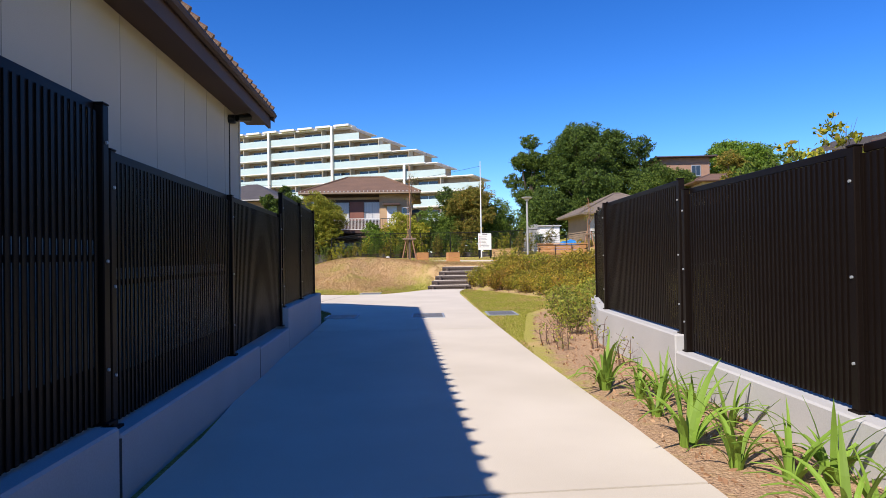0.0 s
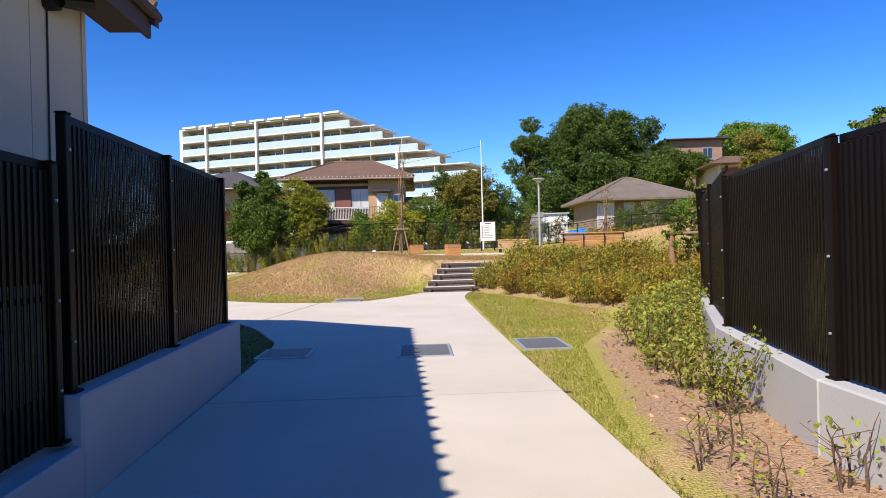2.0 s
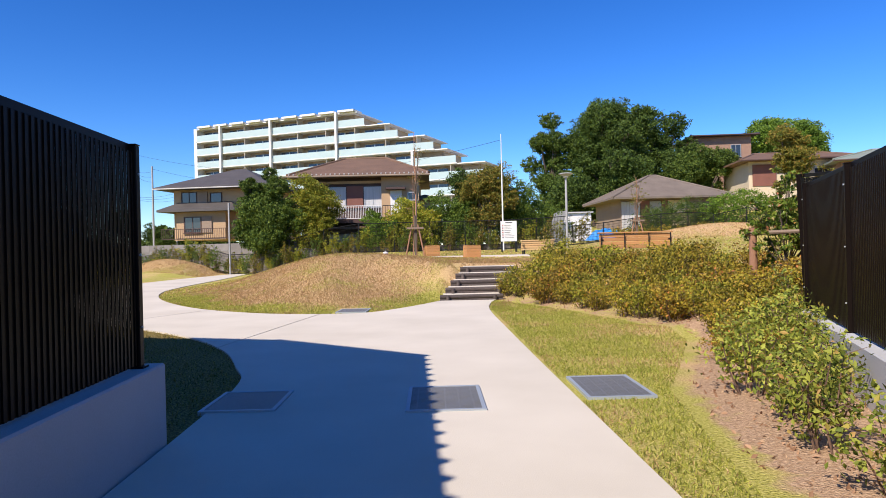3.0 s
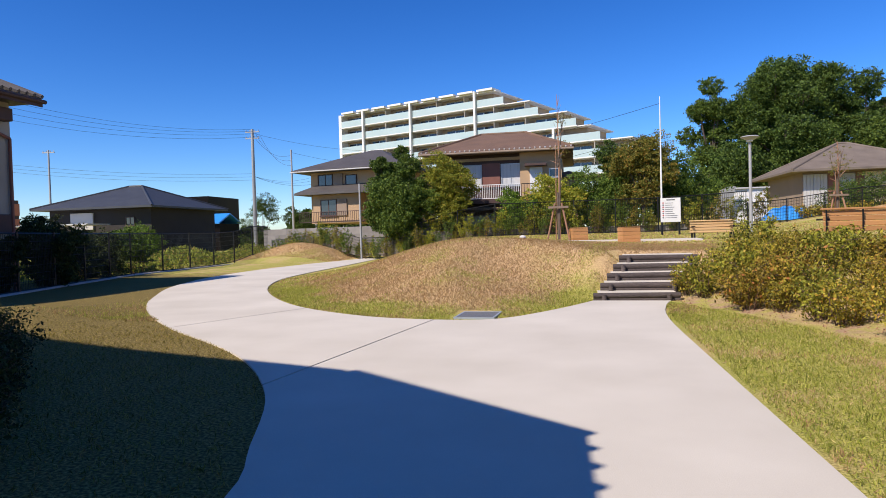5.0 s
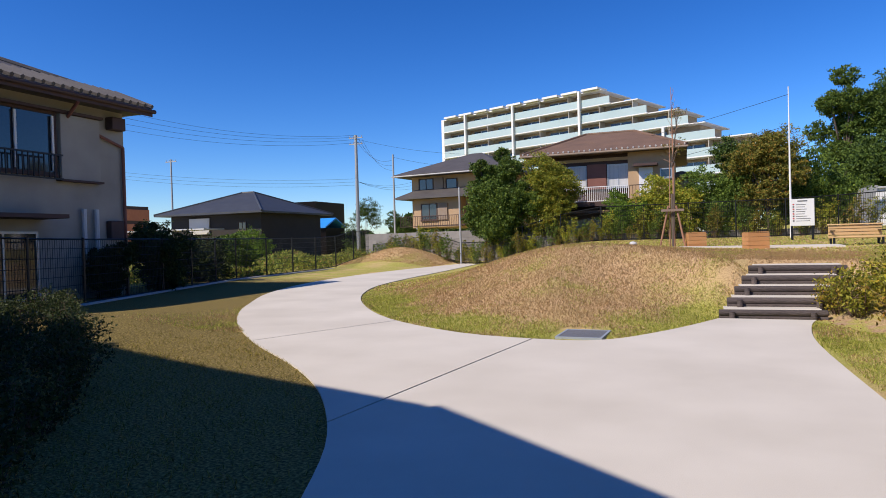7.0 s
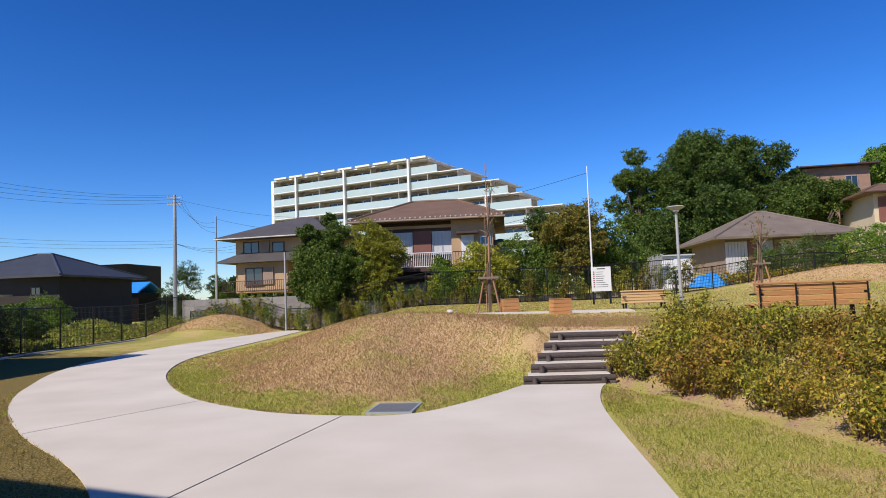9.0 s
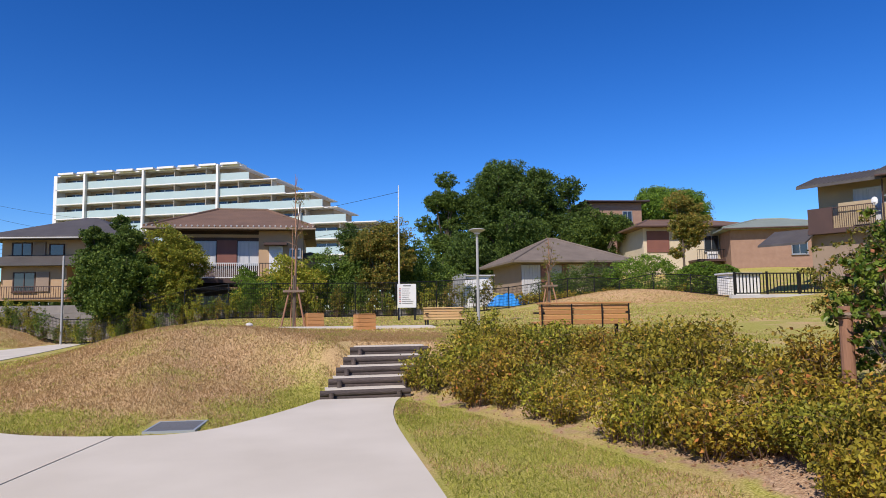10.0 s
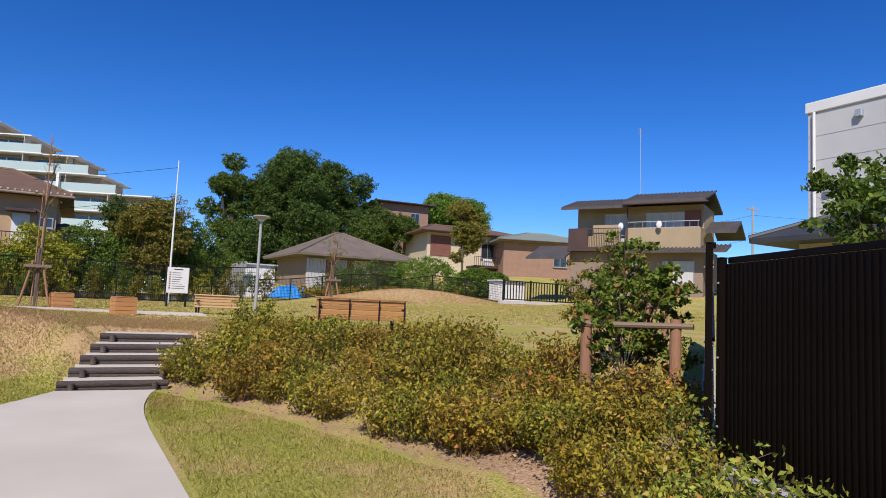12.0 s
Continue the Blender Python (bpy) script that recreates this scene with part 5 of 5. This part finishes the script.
# by the back fence
crown_tree("tree", -9.12, 33.90, 0.5, 1.5, ball(r1, 18, 1.5, 1.1, 0.6, 4.0, 0.75), LEAF_MID, 13000, 0.17, "bushy camphor tree behind the mesh fence", 0.12, 9)
crown_tree("tree", -9.86, 34.50, 0.5, 2.5, ball(r1, 9, 1.0, 0.8, 2.6, 5.9, 0.6), LEAF_MID, 4500, 0.17, "upright dark green tree behind the fence", 0.1, 10)
crown_tree("tree", -6.68, 34.30, 0.6, 1.4, ball(r1, 11, 1.2, 1.0, 1.0, 4.5, 0.72), LEAF_YELLOW, 6500, 0.15, "yellow-green maple behind the mesh fence", 0.1, 11)
crown_tree("tree", -3.18, 35.50, 0.7, 0.8, ball(r1, 9, 1.2, 0.8, 0.6, 2.5, 0.7), LEAF_GREEN, 5000, 0.14, "fresh green shrub tree by the fence", 0.08, 12)
crown_tree("tree", -1.38, 35.30, 0.7, 1.0, ball(r1, 9, 1.0, 0.9, 0.9, 3.1, 0.7), LEAF_YELLOW, 5000, 0.15, "olive-leaved small tree by the fence", 0.1, 13)
crown_tree("tree", 1.17, 35.70, 0.8, 1.2, ball(r1, 10, 1.2, 0.9, 0.9, 3.6, 0.8), LEAF_MID, 6500, 0.15, "rounded green small tree by the fence", 0.1, 16)
crown_tree("tree", 3.2, 34.5, 0.9, 1.6, ball(r1, 12, 1.2, 1.0, 0.9, 5.0, 0.75), LEAF_AUTUMN, 7000, 0.15, "zelkova turning orange behind the notice board", 0.12, 15)
crown_tree("tree", 5.4, 36.5, 0.9, 1.2, ball(r1, 10, 1.7, 1.0, 0.9, 4.4, 0.9), LEAF_MID, 6500, 0.17, "green and rusty small tree beside the sheds", 0.12, 16)
crown_tree("tree", 2.1, 38.0, 0.9, 1.6, ball(r1, 8, 0.8, 0.8, 2.0, 4.9, 0.6), LEAF_DARK, 5000, 0.17, "narrow dark conifer behind the fence", 0.12, 17)
# tall shrub tied to the stakes
crown_tree("tree", 4.78, 6.05, ground_z(4.78, 6.05), 0.35, ball(random.Random(3), 22, 0.7, 0.35, 0.3, 1.65, 0.22), LEAF_GLOSSY, 5600, 0.066, "tall glossy-leaved shrub tied to brown stakes", 0.022, 18, "shrub", dense=1.3)
crown_tree("tree", 6.8, 8.3, ground_z(6.8, 8.3), 0.4, ball(r1, 16, 0.9, 0.5, 0.3, 1.6, 0.3), LEAF_AUTUMN, 4500, 0.06, "tall shrub with reddish young leaves by stakes", 0.02, 19, "shrub", dense=1.3)
crown_tree("tree", 8.2, 5.3, 0.6, 1.0, ball(r1, 16, 1.0, 0.8, 1.2, 3.1, 0.42), LEAF_MID, 4200, 0.1, "garden shrub rising above the screen fence", 0.04, 20, "shrub", dense=1.3)
crown_tree("tree", 3.5, -4.3, 0.1, 1.0, ball(r1, 8, 0.5, 0.5, 1.3, 2.3, 0.2), LEAF_YELLOW, 500, 0.07, "thin garden shrub above the screen fence", 0.02, 21, "shrub", dense=1.3)
# neighbours' gardens
for k, (x, y, r, h) in enumerate(((19.4, 38.0, 2.3, 2.5), (23.0, 37.5, 1.5, 2.4), (24.8, 38.0, 1.1, 2.2))):
    crown_tree("tree", x, y, ground_z(x, y), 0.5, [(0, 0, h * 0.42, r * 0.8), (r * 0.45, 0.2, h * 0.36, r * 0.66), (-r * 0.45, 0.1, h * 0.38, r * 0.68)], LEAF_CLIPPED, 7000, 0.11, "clipped rounded evergreen shrub above the lawn", 0.08, 30 + k, "shrub", group="clipped shrubs", clipped=True)
for k, (x, y, w, h, mt) in enumerate(((15.4, 38.5, 2.2, 1.6, LEAF_MID), (-25.5, 50, 1.7, 4.2, LEAF_DARK), (-22.6, 51, 1.3, 4.0, LEAF_DARK), (-32, 44, 1.8, 2.4, LEAF_GREEN), (-41.0, 60, 1.6, 3.6, LEAF_AUTUMN),
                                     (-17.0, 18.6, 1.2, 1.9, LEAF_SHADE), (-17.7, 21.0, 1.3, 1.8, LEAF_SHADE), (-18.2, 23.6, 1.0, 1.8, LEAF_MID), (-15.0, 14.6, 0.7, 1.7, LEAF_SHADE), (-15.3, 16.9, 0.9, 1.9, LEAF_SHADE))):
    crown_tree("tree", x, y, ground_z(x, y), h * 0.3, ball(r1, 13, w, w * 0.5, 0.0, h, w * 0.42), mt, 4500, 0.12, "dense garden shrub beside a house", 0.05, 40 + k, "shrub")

# shade-side shrubs by the corner house: rows added to fill its dark corner, deep shade put into their leaf colour
shade = [shrub(60 + k, "evergreen shrub by the house with leaves coloured dark as in deep shade", LEAF_SHADE, 0.65, 0.42, 900, 0.06) for k in range(2)]
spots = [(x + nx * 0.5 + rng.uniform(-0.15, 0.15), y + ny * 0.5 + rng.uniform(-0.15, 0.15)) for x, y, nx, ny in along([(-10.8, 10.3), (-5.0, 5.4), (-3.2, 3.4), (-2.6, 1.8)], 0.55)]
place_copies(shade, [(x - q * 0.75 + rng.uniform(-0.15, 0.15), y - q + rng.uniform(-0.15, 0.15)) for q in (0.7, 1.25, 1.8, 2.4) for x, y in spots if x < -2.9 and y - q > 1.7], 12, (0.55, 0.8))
# climbers on the back fence, low hedge on the bank
thin = [shrub(70 + k, "thin leggy shrub tied along the mesh fence", (LEAF_MID, LEAF_AUTUMN, LEAF_YELLOW)[k], 1.45, 0.45, 1000, 0.075, 11, 0.2, "shrubs along the fence") for k in range(3)]
place_copies(thin, [(-17.6 + 0.6 * k + rng.uniform(-0.25, 0.25), (33.0 if k > 13 else 36.6 - 0.27 * k) + rng.uniform(-0.2, 0.3), rng.uniform(0.7, 1.2)) for k in range(44)] + [(-17.4 + 0.55 * k + rng.uniform(-0.2, 0.2), (32.95 if k > 14 else 36.4 - 0.25 * k) + rng.uniform(-0.15, 0.2), rng.uniform(0.45, 0.7)) for k in range(44)], 13, (0.85, 1.15))
bank = [shrub(80 + k, "low clipped hedge shrub on the grassy bank", LEAF_HEDGE, 0.6, 0.6, 700, 0.1, group="bank hedge") for k in range(2)]
place_copies(bank, [(11.6 + 0.75 * k, 37.2 + 0.03 * k + rng.uniform(-0.15, 0.15)) for k in range(17)], 14, (0.9, 1.15))


# ---- further houses and yard things ----
def plain_house(x, y, z, rz, w, d, high, rise, wall, roof, label, over=0.7, ridge=None, lights=()):
    h = empty("house", pose(x, y, z, 0, 0, rz), label, "house")
    part("wall", boxed((0, 0, -1.5), (w, d, high)), wall, h)
    part("roof", hip_roof(-over, w + over, -over, d + over, high - 0.05, rise, ridge=ridge), roof, h)
    part("ridge_tiles", ridge_caps(-over, w + over, -over, d + over, high - 0.05, rise, ridge=ridge), roof, h)
    part("gutter", tubed((-over, -over - 0.05, high), (w + over, -over - 0.05, high), 0.06), BROWNWOOD, h)
    for wx, wz, ww, wh, cur in lights:
        window(h, wx, wz, ww, wh, 0, 2, curtain=cur)
    return h


h = plain_house(26.8, 52, 3.6, -8, 8.2, 7, 4.3, 1.1, CREAM, ROOF_BROWN, "cream and red-brown house with a veranda behind the topiary", 0.9, 2.5, ((5.2, 2.2, 1.3, 1.4, False),))
part("siding", boxed((0.3, -0.08, 2.2), (2.2, 0, 4.0)), REDWOOD, h)
part("siding", boxed((6.6, -0.08, 1.6), (8.1, 0, 3.8)), REDWOOD, h)
ver = part("veranda", boxed((3.8, -1.6, 1.3), (8.4, 0, 1.45)), BROWNWOOD, h)
railing(ver, 3.9, 8.3, -1.55, 1.45, 0.8, IRON, 0.2)
part("air_conditioner", boxed((5.0, -1.2, 1.5), (5.8, -0.85, 2.1), bevel=0.03), WHITEPAINT, h)
plain_house(26.4, 62, 5.2, -5, 5.4, 7, 6.5, 0.5, BRICKTAN, ROOF_DARK, "tan brick house with a flat dark roof", 0.6, 2.0, ((3.4, 4.4, 1.0, 1.2, False),))
plain_house(32.2, 48, 3.4, -20, 8, 7, 3.9, 1.2, BRICKTAN, ROOF_GREEN, "brick house with a pale green hip roof", 0.7, 1.0, ((4.5, 1.8, 1.2, 1.1, False),))
plain_house(17.4, 7.2, 0.2, 0, 10, 5, 3.4, 1.5, MORTAR, ROOF_DARK, "low house with a dark tiled roof behind the screen fence", 0.9, 3.0)
h = empty("building", pose(26, 4.0, 0), "tall pale grey sided building with a white parapet", "building")
part("wall", boxed((0, 0, 0), (10, 13.2, 10.0)), GREYPANEL, h)
part("parapet", boxed((-0.08, -0.08, 10.0), (10.1, 13.3, 10.45), bevel=0.03), WHITEPAINT, h)
for k in range(8):
    part("siding_joint", boxed((-0.012, 0, 2.0 + k), (0.0, 13.2, 2.03 + k)), WALLCON, h)
part("downpipe", tubed((-0.1, 12.9, 10.0), (-0.1, 12.9, 1), 0.06), WHITEPAINT, h)
for yy, zz in ((11.0, 9.4), (9.6, 9.5), (11.2, 7.0), (12.2, 6.6)):
    part("vent_hood", boxed((-0.2, yy, zz), (0, yy + 0.25, zz + 0.3), bevel=0.02), STEEL, h)

g = empty("boundary_fence", pose(20.0, 30.2, ground_z(21, 30.2), 0, 0, 0), "low black picket fence on a pale kerb", "fence")
part("kerb", boxed((-0.2, -0.1, -0.3), (5.6, 0.15, 0.18), bevel=0.01), KERB, g)
for k in range(28):
    part("picket", boxed((0.1 + 0.19 * k, 0, 0.25), (0.15 + 0.19 * k, 0.03, 1.2)), IRON, g)
for z in (0.22, 1.2):
    part("rail", boxed((0.05, -0.01, z), (5.4, 0.04, z + 0.06)), IRON, g)
for k in range(4):
    part("post", boxed((0.0 + 1.8 * k, -0.02, 0.1), (0.08 + 1.8 * k, 0.06, 1.32)), IRON, g)
mesh_fence((17.0, 36.5), (20.0, 30.3), 1.0, "black mesh fence beside the bank")
k = empty("garden_shed", pose(21.6, 33, ground_z(22, 33)), "small white garden shed with a sloping lid", "shed")
part("body", boxed((0, 0, -0.2), (1.9, 1.0, 1.15), bevel=0.02), WHITEPAINT, k)
part("lid", boxed((-0.1, -0.15, 1.15), (2.0, 1.1, 1.25), bevel=0.02), GREYPANEL, k)

k = empty("shed", pose(8.5, 40.0, ground_z(9, 40)), "white sheet-metal yard shed", "shed")
for j in range(7):
    part("sheet", boxed((0.27 * j, 0, 0), (0.27 * j + 0.26, 0.04, 1.9)), WHITEPAINT, k)
part("body", boxed((0, 0.04, 0), (1.89, 1.8, 1.88)), GREYPANEL, k)
part("roof", boxed((-0.1, -0.15, 1.9), (2.0, 1.9, 1.97)), GREYPANEL, k)
for j in range(5):
    b = part("sheet", boxed((0, 0, 0), (0.16, 0.03, 2.1), pose(-1.1 + 0.16 * j, -0.3, 0, 8, 12, 0)), GREYPOLE, k)


def covered_pile(x, y, w, d, high):
    """A tarpaulin laid over a heap."""
    bm = bmesh.new()
    n = 22
    rr = random.Random(3)
    grid = []
    for i in range(n + 1):
        row = []
        for j in range(9):
            u, v = i / n, j / 8
            e = min(1, 5 * u, 5 * (1 - u)) * min(1, 3.2 * v, 3.2 * (1 - v))
            z = high * e * (0.78 + 0.2 * math.sin(u * 9) * math.cos(v * 4)) + rr.uniform(-0.03, 0.03)
            row.append(bm.verts.new((u * w, v * d, max(0, z))))
        grid.append(row)
    for i in range(n):
        for j in range(8):
            bm.faces.new((grid[i][j], grid[i + 1][j], grid[i + 1][j + 1], grid[i][j + 1]))
    t = empty("covered_pile", pose(x, y, ground_z(x + w / 2, y)), "heap under a crumpled bright blue tarpaulin", "tarpaulin")
    part("tarpaulin", bm, BLUE, t)


covered_pile(9.6, 37.8, 2.7, 1.4, 0.82)


def young_tree(x, y, high, label, seed, leaves):
    """A thin staked sapling with sparse leaves."""
    z = ground_z(x, y)
    t = crown_tree("sapling", x, y, z, high * 0.55, ball(random.Random(seed), 5, 0.35, 0.35, high * 0.5, high, 0.28), LEAF_AUTUMN, leaves, 0.05, label, 0.035, seed)
    f = empty("stake_frame", pose(x, y, z), "three brown stakes tied round a sapling", "stake", "tree stakes")
    for a in (200, 330, 90):
        c, q = math.cos(radians(a)), math.sin(radians(a))
        part("stake", tubed((c * 0.42, q * 0.42, -0.1), (c * 0.12, q * 0.12, 1.25), 0.03, 0.03, 8), STAKE, f)
    part("binding", boxed((-0.32, -0.16, 1.08), (0.32, -0.11, 1.15)), BAMBOO, f)
    rr = random.Random(seed)
    bm = tubed((0.03, 0, 0), (0.05, 0.02, high * 0.62), 0.035, 0.022, 8)
    tube(bm, (0.05, 0.02, high * 0.62), (0.02, 0.0, high * 1.04), 0.022, 0.006, 6)
    tube(bm, (-0.09, 0.05, 0), (-0.04, 0.03, high * 0.7), 0.022, 0.008, 6)
    for k in range(16):
        zz, a = high * rr.uniform(0.5, 0.98), rr.uniform(0, 6.28)
        reach = 0.1 + 0.5 * (1 - zz / high)
        tube(bm, (0.04, 0.01, zz), (0.04 + reach * math.cos(a), reach * math.sin(a), zz + rr.uniform(0.15, 0.45)), 0.009, 0.003, 4)
    part("leader", bm, STAKE, t, "bare red-brown leader and twigs")
    part("bark_guard", tubed((0, 0, 0.0), (0, 0, 1.6), 0.042, 0.038, 10), BARK, t)


young_tree(-0.78, 22.0, 4.6, "tall thin staked sapling with bare twigs", 90, 120)
young_tree(9.3, 27.0, 3.0, "staked sapling with a few brown leaves", 91, 260)
bm = bmesh.new()
bmesh.ops.create_icosphere(bm, subdivisions=2, radius=0.09)
for v in bm.verts:
    v.co = v.co * (1 + 0.25 * noise.noise(v.co * 9)) * 0.95
    v.co.z *= 0.6
rock = part("rock", bm, KERB)
rock.location = (-1.55, 16.6, ground_z(-1.55, 16.6) + 0.05)
tagged(rock, "small pale stone lying on the mound", "rock")
# far orange block on the skyline
h = empty("apartment_building", pose(-97.6, 90, -1.5), "distant orange brick apartment block", "apartment building")
for k in range(4):
    part("storey", boxed((0.7 * k, 0, 2.6 * k), (4.2, 6, 2.6 * k + 2.0)), BRICKRED, h)
    part("balcony", boxed((0.7 * k, 0.6, 2.6 * k + 2.0), (4.0, 6, 2.6 * k + 2.6)), BROWNWOOD, h)


# ---- grass, weeds and litter ----
def turf_blades(name, boxes, per, size, material, seed, want_dry, label):
    rg = np.random.default_rng(seed)
    xs, ys = [], []
    for x0, x1, y0, y1 in boxes:
        n = int((x1 - x0) * (y1 - y0) * per)
        xs.append(rg.uniform(x0, x1, n))
        ys.append(rg.uniform(y0, y1, n))
    x, y = np.concatenate(xs), np.concatenate(ys)
    z, dry, soil = land(x, y)
    paved, dp = inside_and_distance(PAVED, x, y)
    keep = ~paved & (soil < 0.15) & (rg.random(len(x)) > smooth(14.5, 18.8, y)) & (rg.random(len(x)) > smooth(-6, -9.8, x)) & (rg.random(len(x)) > smooth(5, 9, x)) & ((rg.random(len(x)) < dry) == want_dry) & ~((y > 11.9) & (y < 13.8) & (x > 0.0 + 0.365 * (y - 12)) & (x < 1.5 + 0.365 * (y - 12))) & ~((x > 1.0) & (x < 1.65) & (y > 2.1) & (y < 3.05)) & ~((x > -2.1) & (x < -1.4) & (y > 9.5) & (y < 10.4))
    x, y = x[keep], y[keep]
    c = np.stack([x, y, sheet_z(x, y) + size * 0.35], 1)
    tagged(leaf_cloud(name, c, size, material, seed, 1.6, 0.13), label, "grass", kind="stuff")


BLADE_GREEN = leaf_mat("grass_blade", (0.2, 0.24, 0.03), (0.5, 0.48, 0.09), (0.62, 0.5, 0.18), 0.7)
BLADE_DRY = leaf_mat("dry_grass_blade", (0.36, 0.22, 0.1), (0.64, 0.43, 0.19), (0.78, 0.58, 0.32), 0.8)
NEARLAWN = ((1.0, 3.4, -2.5, 12.0),)
TURFED = ((-10, 1.4, 9.4, 19), (1.4, 9, 11, 19))
# darker copy of the lawn blades, house shade mixed into the colour
BLADE_SHADE = leaf_mat("shade_dark_grass_blade", (0.1, 0.09, 0.015), (0.34, 0.27, 0.055), (0.42, 0.28, 0.1), 0.8)
turf_blades("grass", NEARLAWN, 2200, 0.04, BLADE_GREEN, 1, False, "short green lawn blades beside the path")
turf_blades("grass", NEARLAWN, 1500, 0.04, BLADE_DRY, 4, True, "straw-dry lawn blades beside the path")
turf_blades("grass", TURFED, 1500, 0.05, BLADE_GREEN, 2, False, "short lawn blades on the mound and lawn")
turf_blades("grass", TURFED, 1500, 0.05, BLADE_DRY, 3, True, "straw-dry lawn blades on the mound")
def tufts(boxes, count, size, material, seed, label):
    """Coarse tufts scattered over the far lawn and banks."""
    rg = np.random.default_rng(seed)
    x, y = (np.concatenate([rg.uniform(b[k], b[k + 1], count) for b in boxes]) for k in (0, 2))
    paved, dp = inside_and_distance(PAVED, x, y)
    z = sheet_z(x, y)
    tagged(leaf_cloud("grass", np.stack([x, y, z + 0.01], 1)[~paved], size, material, seed, 0.5, 0.3), label, "grass", kind="stuff")


tufts(((11, 22, 29.5, 36), (-18, -12, 31, 36)), 14000, 0.075, BLADE_DRY, 31, "dry straw tufts on the bare bank")
tufts(((1.5, 24, 15.5, 32), (-9, 1.5, 16.5, 32)), 16000, 0.075, BLADE_GREEN, 32, "short green tufts on the upper lawn")
tufts(((1.5, 24, 15.5, 32), (-9, 1.5, 16.5, 32)), 15000, 0.075, BLADE_DRY, 33, "straw tufts on the upper lawn")
turf_blades("grass", ((-9, -1.9, 1.6, 9.5),), 620, 0.042, BLADE_SHADE, 6, False, "thin sparse grass by the house with blades darkened as in shade")
rg = np.random.default_rng(9)
x, y = rg.uniform(-25, -17.4, 22000), rg.uniform(19, 40, 22000)
tagged(leaf_cloud("weeds", np.stack([x, y, rg.uniform(0.05, 0.9, 22000) * (0.6 + 0.5 * np.sin(x * 1.3) * np.cos(y * 0.9))], 1), 0.2, LEAF_FRESH, 9, 1.2, 0.25), "tall yellow-green weeds on the vacant lot", "weeds", kind="stuff")
x, y = rg.uniform(1.2, 4.2, 5200), rg.uniform(-8, 12.2, 5200)
z, dry, soil = land(x, y)
ok = soil > 0.45
CHIP = leaf_mat("bark_chip", (0.26, 0.14, 0.075), (0.52, 0.32, 0.19), (0.66, 0.46, 0.28), 0.9)
tagged(leaf_cloud("bark_chips", np.stack([x, y, z + 0.008], 1)[ok], 0.045, CHIP, 10, -0.2, 0.45), "bark chips and dead leaves on the bare soil", "mulch", kind="stuff")

# distant greenery closing the skyline
rg = np.random.default_rng(21)
x = rg.uniform(-75, 45, 19000)
y = 80 + rg.uniform(-2, 2, 19000)
top = 3.2 + 2.5 * smooth(0, 15, x) + 1.2 * np.sin(x * 0.35) + 0.8 * np.sin(x * 0.9 + 1.0)
tagged(leaf_cloud("far_trees", np.stack([x, y, rg.random(19000) ** 0.7 * top], 1), 0.75, LEAF_DARK, 22, 0.2, 0.6), "distant belt of dark garden trees", "trees", kind="stuff")
